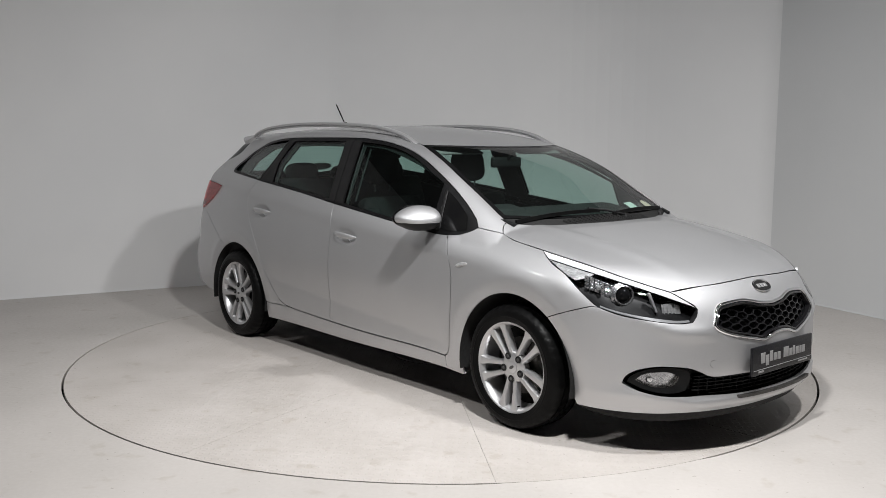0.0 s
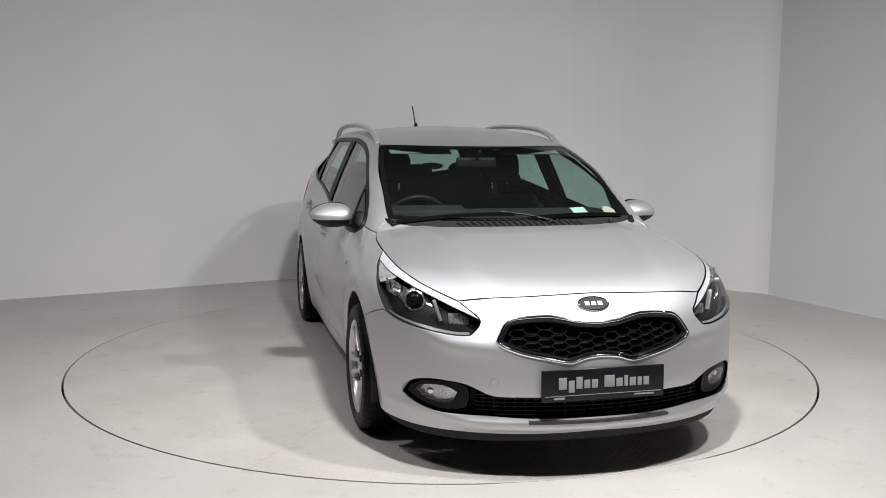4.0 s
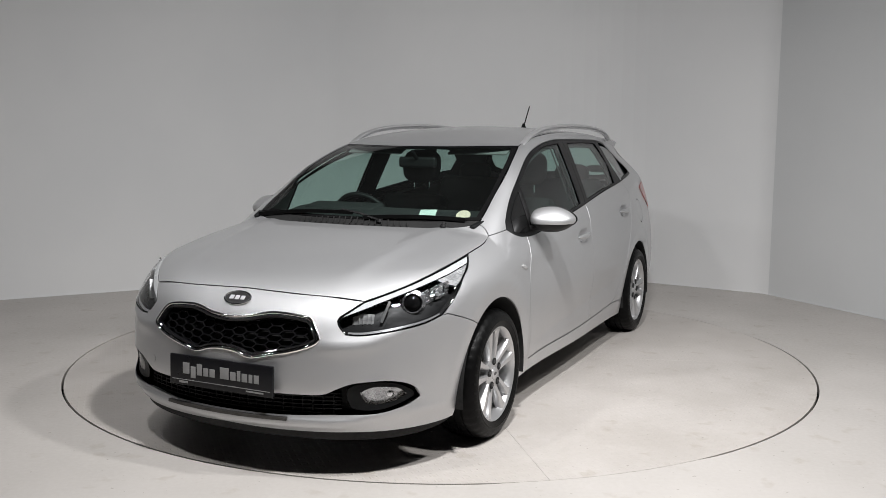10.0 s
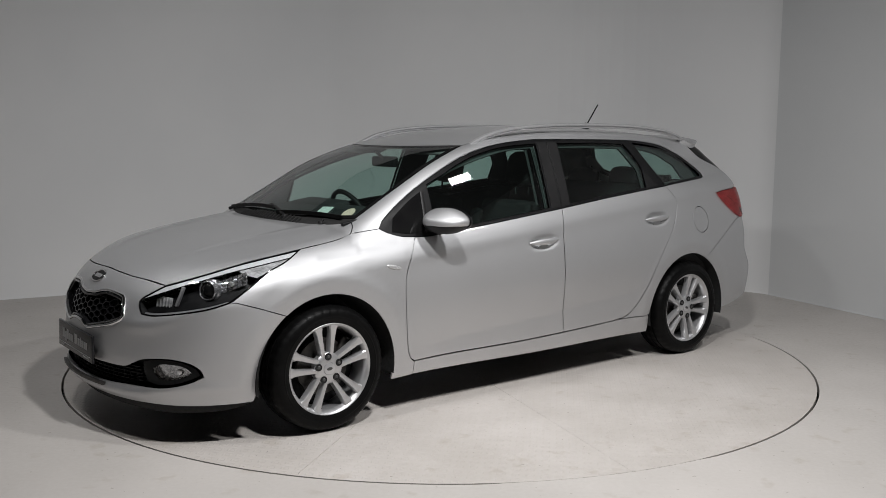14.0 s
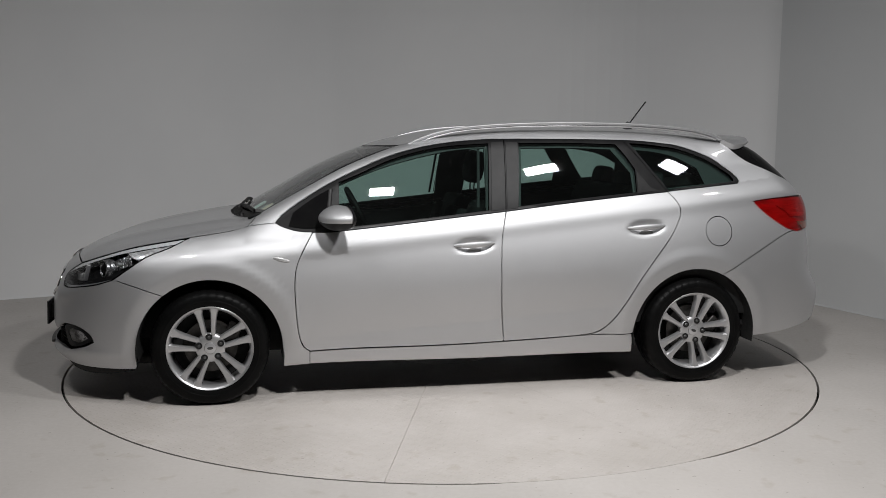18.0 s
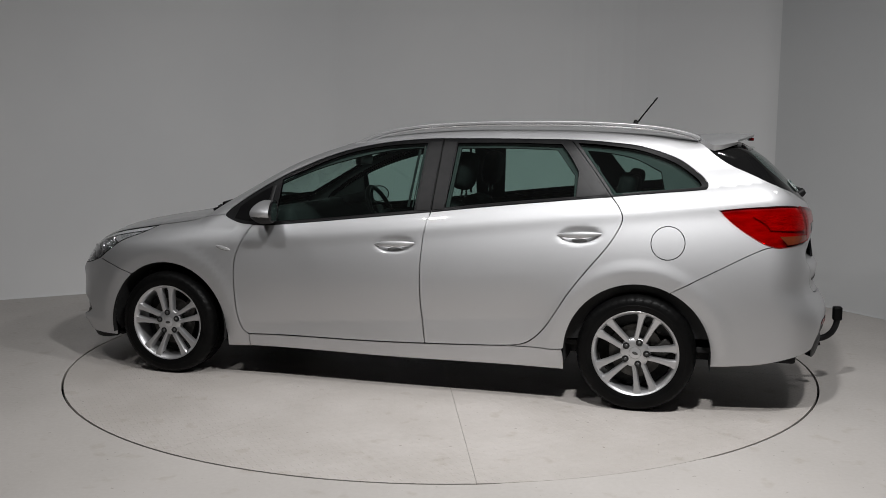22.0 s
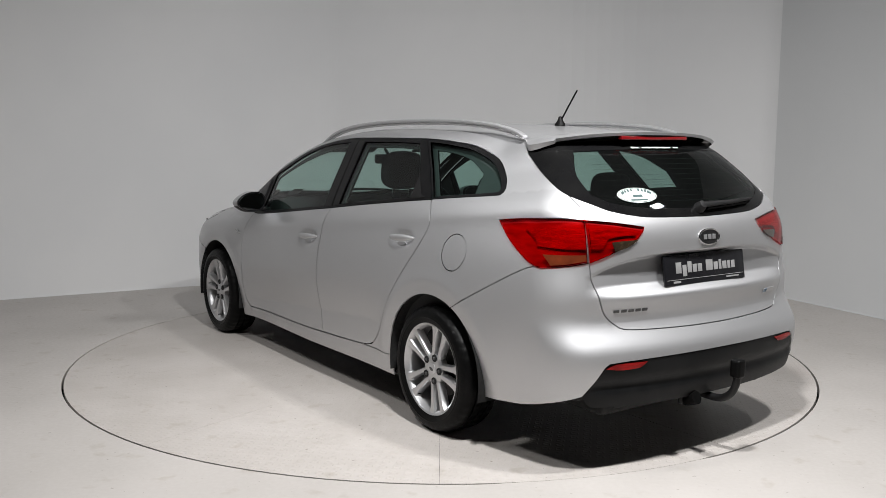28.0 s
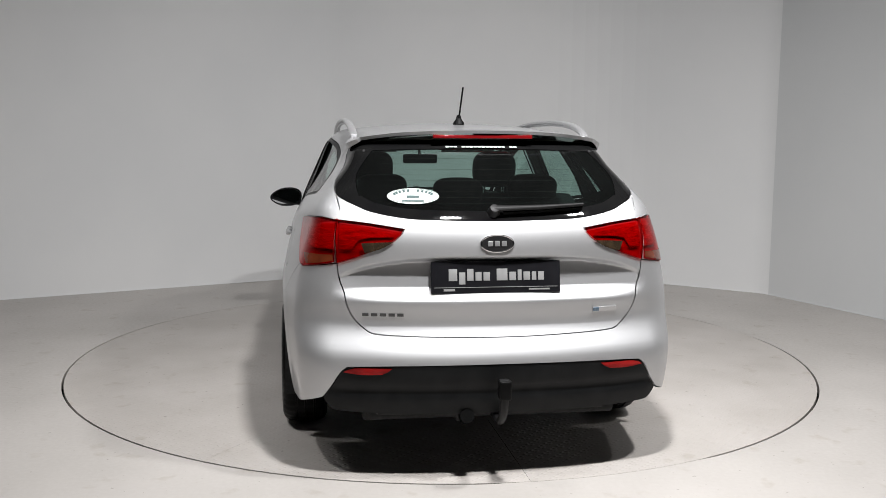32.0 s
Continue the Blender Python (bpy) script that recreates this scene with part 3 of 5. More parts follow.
LAMP_REAR = np.array([(1.795, .798, .648), (1.717, .817, .703), (1.622, .809, .765), (1.512, .786, .807), LAMP_TOP[-1]])
WING_TOP = lid((1.415, .742), (1.28, .742), (1.21, .737), (1.13, .722))
HOOD_CORNER = lid((1.13, .722), (1.10, .69), (1.085, .650))
HOOD_REAR = lid((1.085, .650), (1.135, .56), (1.185, .40), (1.22, .22), (1.235, 0))
SCREEN_SIDE = lid((1.085, .650), (1.018, .648), (.828, .636), (.569, .610), (.315, .556))
SCREEN_TOP = lid((.315, .556), (.375, .42), (.43, .22), (.447, 0))
DITCH = lid((.315, .556), (.10, .545), (-.5, .54), (-1.2, .535), (-1.60, .52))
GATE_CUT = np.array([(-1.60, .52, 1.38), (-1.625, .555, 1.350), (-1.672, .580, 1.306)])
SCREEN_REAR = np.array([(-1.672, .580, 1.306), (-1.775, .598, 1.234), (-1.92, .630, 1.166), (-1.995, .622, 1.132)])
GATE_EDGE = np.array([(-1.995, .622, 1.132), (-2.065, .617, 1.08), (-2.098, .626, 1.04)])
TAIL_TOP = np.array([(-2.098, .626, 1.04), (-2.04, .668, 1.044), (-1.953, .712, 1.042), (-1.82, .742, 1.034), (-1.705, .757, 1.020)])
TAIL_LOW = np.array([(-1.705, .757, 1.020), (-1.79, .772, .945), (-1.888, .774, .880), (-1.935, .772, .857), (-1.985, .763, .845)])
BUMP_CUT = flank((-1.985, .845), (-1.917, .838), (-1.704, .730), (-1.484, .612))
BELT_TIP = flank((.90, .888), (.955, .906), (.990, .925), (.960, .962))
ROOF_ARC = flank((.960, .962), (.859, 1.034), (.726, 1.114), (.561, 1.195), (.409, 1.259), (.256, 1.305), (.07, 1.340), (-.148, 1.361), (-.262, 1.364), (-.681, 1.365), (-.951, 1.362), (-1.162, 1.349), (-1.33, 1.326), (-1.493, 1.272), (-1.608, 1.194), (-1.648, 1.148))
BELT_REAR = flank((-1.648, 1.148), (-1.645, 1.125), (-1.615, 1.117), (-1.45, 1.102), (-1.18, 1.076))
BELT_BACK_DOOR = flank((-1.18, 1.076), (-.656, 1.024), (-.236, .976))
BELT_FRONT_DOOR = flank((-.236, .976), (.261, .923), (.559, .892), (.722, .878), (.80, .878))
BELT_WING = flank((.80, .878), (.86, .881), (.90, .888))
SPLIT = flank((-.236, .976), (-.215, .895), (-.203, .815), (-.196, .666), (-.201, .484), (-.219, .272))
DOOR_FRONT = flank((.80, .878), (.852, .787), (.887, .70), (.897, .612), (.893, .492), (.881, .369), (.859, .29), (.822, .256))
DOOR_FOOT = flank((.822, .256), (.262, .262), (-.219, .272))
DOOR_FOOT_BACK = flank((-.219, .272), (-.45, .28), (-.657, .29), (-.764, .311), (-.838, .369), (-.896, .447), (-.983, .587), (-1.074, .708), (-1.17, .828), (-1.222, .913), (-1.241, .972), (-1.222, 1.025), (-1.18, 1.076))
SILL_TOP = flank((-.657, .29), (-.80, .292), (-.953, .292))

FUEL = [flank(*[(-1.466 + .082 * math.cos(a), .857 + .082 * math.sin(a)) for a in np.linspace(0, 2 * math.pi, 25)])]


def build_body():
    panel("bonnet", TOP, [both(HOOD_FRONT), LAMP_TOP, WING_TOP, HOOD_CORNER, HOOD_REAR, mirrored(HOOD_REAR), mirrored(HOOD_CORNER), mirrored(WING_TOP), mirrored(LAMP_TOP)], PAINT, car, label="silver bonnet with two soft creases")
    panel("cowl", TOP, [HOOD_REAR, lid((1.235, 0), (1.17, 0)), lid((1.17, 0), (1.16, .2), (1.125, .42), (1.06, .648)), lid((1.06, .648), (1.085, .650))], SOOT, car, sides=(1, -1), label="black plastic scuttle under the windscreen", lift=-.002)
    panel("wing", AROUND, [WING_TOP, np.array([WING_TOP[-1], BELT_TIP[2]]), BELT_TIP[2::-1], BELT_WING[::-1], DOOR_FRONT, flank((.822, .256), (.822, .185)), flank((.822, .185), (.93, .18), (.958, .18)), flank((.958, .18), (.955, .24), (.962, .285)), arch(1.325, 180, 52), flank((1.549, .572), (1.65, .61), (1.77, .650)), np.array([flank((1.77, .650))[0], LAMP_REAR[0]]), LAMP_REAR], PAINT, car, sides=(1, -1))
    doors = panel("front_door", AROUND, [BELT_FRONT_DOOR, DOOR_FRONT, DOOR_FOOT, SPLIT[::-1]], PAINT, car, sides=(1, -1), step_=.016, gap=.0033, rim=.03)
    backs = panel("rear_door", AROUND, [BELT_BACK_DOOR, SPLIT, DOOR_FOOT_BACK], PAINT, car, sides=(1, -1), step_=.016, gap=.0033, rim=.03)
    panel("sill", AROUND, [DOOR_FOOT, DOOR_FOOT_BACK[:3], SILL_TOP, flank((-.953, .292), (-.962, .25), (-.962, .182)), flank((-.962, .182), (.822, .186)), flank((.822, .186), (.822, .256))], PAINT, car, sides=(1, -1))
    side_loop = [HOOD_CORNER, SCREEN_SIDE, DITCH, GATE_CUT, SCREEN_REAR, GATE_EDGE, TAIL_TOP, TAIL_LOW, BUMP_CUT, arch(-1.327, 116, 2), SILL_TOP[::-1], DOOR_FOOT_BACK[2:], BELT_REAR[::-1], ROOF_ARC[::-1], BELT_TIP[3:1:-1], np.array([BELT_TIP[2], WING_TOP[-1]])]
    panel("body_side", AROUND, side_loop, PAINT, car, holes=[FUEL], step_=.014, label="silver rear quarter, pillar and roof frame with the fuel flap")
    panel("body_side", AROUND, side_loop, PAINT, car, sides=(-1,), step_=.014, label="silver rear quarter, pillar and roof frame")
    panel("fuel_flap", AROUND, FUEL, PAINT, car, label="round silver fuel flap", gap=.0025, even=.012)
    panel("roof", TOP, [DITCH, lid((-1.60, .52), (-1.60, 0), (-1.60, -.52)), mirrored(DITCH), mirrored(both(SCREEN_TOP[::-1]))], PAINT, car, label="silver roof")
    # windows with their black frames
    cut = lambda run, x0, x1: np.array([q for q in run if x1 - 1e-6 <= q[0] <= x0 + 1e-6])
    b_line = flank((-.262, 1.364), (-.250, 1.17), (-.236, .976))
    c_line = flank((-.951, 1.362), (-1.06, 1.235), (-1.18, 1.076))
    g_front = [flank((.655, 1.130), (.561, 1.168), (.409, 1.234), (.256, 1.284), (.07, 1.320), (-.170, 1.338)), flank((-.170, 1.338), (-.155, 1.15), (-.140, .984)), flank((-.140, .984), (.261, .940), (.559, .910), (.68, .902)), flank((.68, .902), (.66, 1.0), (.655, 1.130))]
    g_rear = [flank((-.345, 1.340), (-.65, 1.343), (-.905, 1.337)), flank((-.905, 1.337), (-.96, 1.27), (-1.003, 1.20)), flank((-1.003, 1.20), (-1.0, 1.13), (-.995, 1.075)), flank((-.995, 1.075), (-.65, 1.041), (-.312, 1.003)), flank((-.312, 1.003), (-.33, 1.17), (-.345, 1.340))]
    g_quarter = [flank((-.995, 1.344), (-1.162, 1.331), (-1.325, 1.305), (-1.475, 1.252), (-1.585, 1.180), (-1.615, 1.144)), flank((-1.615, 1.144), (-1.60, 1.132), (-1.45, 1.117), (-1.19, 1.091)), flank((-1.19, 1.091), (-1.10, 1.21), (-.995, 1.344))]
    for name, loop, hole, who in (("door_frame", [BELT_TIP, cut(ROOF_ARC, .96, -.262), b_line, BELT_FRONT_DOOR, BELT_WING], g_front, doors), ("door_frame", [cut(ROOF_ARC, -.262, -.951), c_line, BELT_BACK_DOOR, b_line[::-1]], g_rear, backs), ("quarter_frame", [cut(ROOF_ARC, -.951, -1.648), BELT_REAR, c_line[::-1]], g_quarter, [car, car])):
        for s, up in zip((1, -1), who):
            panel(name, AROUND, loop, FRAME, up, [hole], (s,), "black window frame", lift=-.001, step_=.03, even=.014)
            panel("side_window", AROUND, hole, GLASS_DARK if name == "quarter_frame" else GLASS, up, (), (s,), "green tinted side window", bowed="plane" if name == "quarter_frame" else True, lift=-.010 if name == "quarter_frame" else -.006, gap=-.004, rim=0, step_=.035)
    for s, up in zip((1, -1), doors):
        panel("pillar_film", AROUND, [flank((-.186, 1.346), (-.257, 1.348)), flank((-.257, 1.348), (-.231, .984)), flank((-.231, .984), (-.154, .978)), flank((-.154, .978), (-.186, 1.346))], SATIN, up, (), (s,), "satin black pillar cover", lift=.002, rim=.004, gap=.0015)
        panel("mirror_base", AROUND, [flank((.925, .905), (.90, .975)), flank((.90, .975), (.80, 1.045), (.705, 1.098)), flank((.705, 1.098), (.715, 1.0), (.73, .90)), flank((.73, .90), (.83, .893), (.925, .905))], FRIT, up, (), (s,), "dark fixed quarter glass by the mirror", lift=.002, rim=.004)
    for s, up in zip((1, -1), doors):
        run = (flank((.700, 1.094), (.712, 1.0), (.728, .905)) + np.array((0, .003, 0))) * np.array((1, s, 1))
        part("window_post", tube(run.tolist(), oval(.011, .004, 10), (0, s, 0)), SATIN, up, "satin black post before the door window")
        for dx, inn, wide, mat, label in ((0, .010, .0028, PILLAR_GREY, "pale edge of the window channel"), (.035, .045, .008, LINING, "grey trim inside the pillar")):
            run = (flank((-.158 + dx, 1.322), (-.143 + dx, 1.15), (-.128 + dx, .995)) - np.array((0, inn, 0))) * np.array((1, s, 1))
            part("window_channel", tube(run.tolist(), oval(wide, .003, 8)), mat, up, label)
    for s, up in zip((1, -1), backs):
        panel("pillar_film", AROUND, [flank((-.268, 1.348), (-.338, 1.347)), flank((-.338, 1.347), (-.306, .992)), flank((-.306, .992), (-.243, .986)), flank((-.243, .986), (-.268, 1.348))], SATIN, up, (), (s,), "satin black pillar cover", lift=.002, rim=.004, gap=.0015)
        panel("corner_piece", AROUND, [flank((-1.008, 1.195), (-1.085, 1.10)), flank((-1.085, 1.10), (-1.135, 1.082)), flank((-1.135, 1.082), (-1.002, 1.067)), flank((-1.002, 1.067), (-1.008, 1.195))], SATIN, up, (), (s,), "satin black corner of the rear door's window", lift=.002, rim=.004)
    # windscreen: a black border and the clear middle
    screen_low = lid((1.06, .648), (1.125, .42), (1.16, .2), (1.17, 0))
    s_edge = SCREEN_SIDE[1:].copy()
    outline = [both(screen_low[::-1]), np.concatenate([screen_low[:1], s_edge[1:]]), SCREEN_TOP, mirrored(SCREEN_TOP), mirrored(np.concatenate([screen_low[:1], s_edge[1:]]))]
    i_low, i_top = lid((1.04, .618), (1.102, .42), (1.138, .2), (1.148, 0)), lid((.350, .528), (.400, .41), (.448, .22), (.464, 0))
    i_side = lid((1.04, .618), (.82, .608), (.58, .582), (.350, .528))
    inner = [both(i_low[::-1]), i_side, i_top, mirrored(i_top), mirrored(i_side)]
    panel("windscreen_border", TOP, outline, FRIT, car, [inner], label="black border of the windscreen", lift=-.002, rim=.006)
    panel("windscreen", TOP, inner, SCREEN, car, label="green tinted windscreen", lift=-.003, rim=0, gap=-.003, step_=.04)
    # nose
    low = np.array([(1.69, .80, .195), (1.834, .756, .192), (2.039, .557, .188), (2.156, .24, .190), (2.19, 0, .198)])
    grille = both(brow((0, .512), (.067, .506), (.118, .490), (.150, .488), (.20, .498), (.326, .526), (.395, .552), (.412, .570)))
    grille_up = brow((.412, .570), (.40, .592), (.372, .632), (.331, .648), (.216, .656), (.148, .648), (.091, .636), (0, .628))
    mouth_low = brow((0, .262), (.27, .262), (.44, .268), (.56, .270), (.646, .278), (.715, .300), (.752, .328))
    mouth_up = np.concatenate([brow((.752, .328), (.745, .36), (.715, .388), (.66, .402), (.60, .400), (.54, .392), (.49, .372), (.45, .352), (.40, .345), (.27, .345), (0, .345))])
    nose_side = [LAMP_INNER, LAMP_LOW, np.array([LAMP_LOW[-1], flank((1.77, .650))[0]]), flank((1.77, .650), (1.65, .61), (1.549, .572)), arch(1.325, 52, -10), np.array([flank((1.682, .222))[0], low[0]]), low]
    flip_all = [mirrored(q) for q in nose_side[::-1]]
    bumper, = panel("front_bumper", NOSE, [both(HOOD_FRONT)] + nose_side + flip_all, PAINT, car, [[grille, grille_up, mirrored(grille_up)], [both(mouth_low), mouth_up, mirrored(mouth_up)]], label="silver front bumper with grille and lower mouth", step_=.02, even=.016, rim=.03)
    panel("lower_lip", NOSE, [both(low[::-1]), np.array([low[0], (1.70, .79, .182)]), np.array([(1.70, .79, .182), (1.834, .745, .158), (2.03, .545, .142), (2.14, .23, .146), (2.165, 0, .148)]), mirrored(np.array([(1.70, .79, .182), (1.834, .745, .158), (2.03, .545, .142), (2.14, .23, .146), (2.165, 0, .148)])), mirrored(np.array([low[0], (1.70, .79, .182)]))], SOOT, car, label="black plastic lip under the bumper", lift=-.008, rim=.03, gap=0)
    # tail
    gate_low = stern((0, .583), (.20, .585), (.46, .594), (.52, .612), (.572, .663), (.60, .745), (.618, .80), (.628, .870))
    lamp_in = np.array([(-2.123, .628, .870), (-2.15, .53, .904), (-2.165, .44, .943), (-2.17, .385, .978), (-2.17, .366, 1.007)])
    lamp_in_top = np.array([(-2.17, .366, 1.007), (-2.14, .50, 1.027), (-2.098, .626, 1.04)])
    glass_low = np.array([(-1.995, .622, 1.132), (-2.065, .560, 1.100), (-2.10, .50, 1.075), (-2.136, .397, 1.054), (-2.157, .287, 1.044), (-2.18, 0, 1.038)])
    gate, = panel("tailgate", TAIL, [both(gate_low), lamp_in, lamp_in_top, GATE_EDGE[::-1], glass_low, mirrored(glass_low), mirrored(GATE_EDGE[::-1]), mirrored(lamp_in_top), mirrored(lamp_in)], PAINT, car, label="silver tailgate with a recess for the plate", step_=.0075)
    bump_low = np.array([(-1.692, .80, .245), (-1.90, .785, .262), (-2.05, .757, .300), (-2.167, .690, .340)])
    black_up = np.array([(-2.167, .690, .340), (-2.20, .655, .395), (-2.22, .61, .462), (-2.235, .57, .473), (-2.262, .42, .479), (-2.283, .20, .482), (-2.29, 0, .483)])
    rear_side = [np.array([gate_low[-1], TAIL_LOW[-1]]), BUMP_CUT, arch(-1.327, 116, 187), np.array([arch(-1.327, 186, 187)[-1], bump_low[0]]), bump_low, black_up]
    panel("rear_bumper", TAIL, [both(gate_low)] + rear_side + [mirrored(q) for q in rear_side[::-1]], PAINT, car, label="silver rear bumper", step_=.02)
    under = np.array([(-2.167, .690, .340), (-2.16, .66, .302), (-2.17, .60, .284), (-2.19, .30, .276), (-2.21, 0, .276)])
    apron, = panel("rear_apron", TAIL, [both(black_up[::-1]), under, mirrored(under)], PLASTIC, car, label="dark grey plastic apron of the rear bumper", lift=-.004, rim=.03, step_=.012)
    s_up = np.array([(-1.665, .560, 1.332), (-1.76, .49, 1.350), (-1.84, .30, 1.360), (-1.86, 0, 1.362)])
    s_side = np.concatenate([[(-1.665, .560, 1.332)], SCREEN_REAR])
    s_out = [both(s_up[::-1]), s_side, glass_low, mirrored(glass_low), mirrored(s_side)]
    i_low = np.array([(-2.02, .515, 1.135), (-2.07, .45, 1.105), (-2.12, .30, 1.085), (-2.14, 0, 1.077)])
    i_side = np.array([(-1.85, .47, 1.312), (-1.92, .525, 1.22), (-2.0, .515, 1.135)])
    i_top = np.array([(-1.85, .47, 1.312), (-1.90, .25, 1.320), (-1.91, 0, 1.322)])
    s_in = [both(i_top[::-1]), i_side, i_low, mirrored(i_low), mirrored(i_side)]
    panel("rear_window_border", TAIL, s_out, FRIT, gate, [s_in], label="black border of the rear window", lift=-.003, rim=.006)
    panel("rear_window", TAIL, s_in, GLASS_DARK, gate, label="tinted rear window with heating wires", lift=-.004, rim=0, gap=-.003, step_=.04)
    # tail lamps: the outer half on the body, the inner on the tailgate
    outer_loop = [TAIL_TOP, TAIL_LOW, np.array([TAIL_LOW[-1], (-2.06, .705, .858), (-2.118, .634, .872)]), np.array([(-2.118, .634, .872), (-2.098, .630, 1.04)])]
    for s in (1, -1):
        lamp, = panel("tail_lamp", TAIL, outer_loop, RED_COVER, car, (), (s,), "red tail lamp with amber indicator", lift=.006, rim=.004, gap=.0024, even=.014)
        panel("lamp_back", TAIL, outer_loop, LAMP_SHADE, lamp, (), (s,), "dull reflector behind the red cover", lift=-.009, rim=0, gap=-.001, even=.014)
        walls(TAIL, outer_loop, .014, LAMP_SHADE, "lamp_wall", lamp, (s,), -.0005)
        panel("indicator", TAIL, [stern((.752, .900), (.70, .903), (.642, .905)), stern((.642, .905), (.640, .880)), stern((.640, .880), (.70, .866), (.745, .857)), stern((.745, .857), (.752, .900))], AMBER, lamp, (), (s,), "smoked amber indicator", lift=.0075, rim=.003, gap=.001)
        panel("light_band", TAIL, [np.array([(-1.86, .742, .995), (-1.97, .71, 1.008), (-2.10, .634, 1.010)]), np.array([(-2.10, .634, 1.010), (-2.115, .636, .925)]), np.array([(-2.115, .636, .925), (-2.03, .71, .925), (-1.95, .755, .93)]), np.array([(-1.95, .755, .93), (-1.935, .75, .955), (-1.86, .742, .995)])], LAMP_SILVER, lamp, (), (s,), "silver light band behind the red cover", lift=-.002, rim=.006, gap=.001)
        lamp, = panel("tail_lamp", TAIL, [lamp_in[::-1], stern((.628, .870), (.626, 1.04)), lamp_in_top[::-1]], RED_COVER, gate, (), (s,), "red inner half of the tail lamp", lift=.006, rim=.004, gap=.0018, even=.014)
        panel("lamp_back", TAIL, [lamp_in[::-1], stern((.628, .870), (.626, 1.04)), lamp_in_top[::-1]], LAMP_SHADE, lamp, (), (s,), "dull reflector behind the red cover", lift=-.009, rim=0, gap=-.001, even=.014)
        walls(TAIL, [lamp_in[::-1], stern((.628, .870), (.626, 1.04)), lamp_in_top[::-1]], .014, LAMP_SHADE, "lamp_wall", lamp, (s,), -.0005)
        panel("reversing_lamp", TAIL, [stern((.535, .952), (.47, .956), (.405, .958)), stern((.405, .958), (.455, .930), (.52, .912)), stern((.52, .912), (.535, .952))], SMOKE, lamp, (), (s,), "smoked reversing lamp", lift=.0075, rim=.003, gap=.001)
        panel("light_band", TAIL, [stern((.620, 1.010), (.50, 1.003), (.42, .992)), stern((.42, .992), (.405, .975)), stern((.405, .975), (.50, .972), (.545, .962)), stern((.545, .962), (.56, .94), (.57, .925)), stern((.57, .925), (.620, .925)), stern((.620, .925), (.620, 1.010))], LAMP_SILVER, lamp, (), (s,), "silver light band behind the red cover", lift=-.002, rim=.006, gap=.001)
        panel("reflector", TAIL, [stern((.612, .452), (.565, .470), (.42, .4715)), stern((.42, .4715), (.435, .458), (.46, .446)), stern((.46, .446), (.54, .443), (.612, .452))], RED_LIGHT, apron, (), (s,), "red reflector", lift=.001, rim=.004, gap=.001)
    return doors, backs, bumper, gate, apron


DOORS, BACKS, BUMPER, GATE, APRON = build_body()


def stuck(sheet_place, normal, lift=0.0, roll=0.0):
    """A pose on the skin: z outwards, y as upright as can be."""
    n = Vector(normal).normalized()
    up = Vector((0, 0, 1)) - n * n.z
    up.normalize()
    m = Matrix((up.cross(n), up, n)).transposed().to_4x4()
    return Matrix.Translation(Vector(sheet_place) + n * lift) @ m @ pose(0, 0, 0, 0, 0, roll)


def seat_at(run, lift=0.0, roll=0.0):
    p = np.asarray(run)[:1]
    return stuck(p[0], slope(p)[0], lift, roll)


def moved(bm, m):
    bmesh.ops.transform(bm, matrix=m, verts=bm.verts)
    return bm


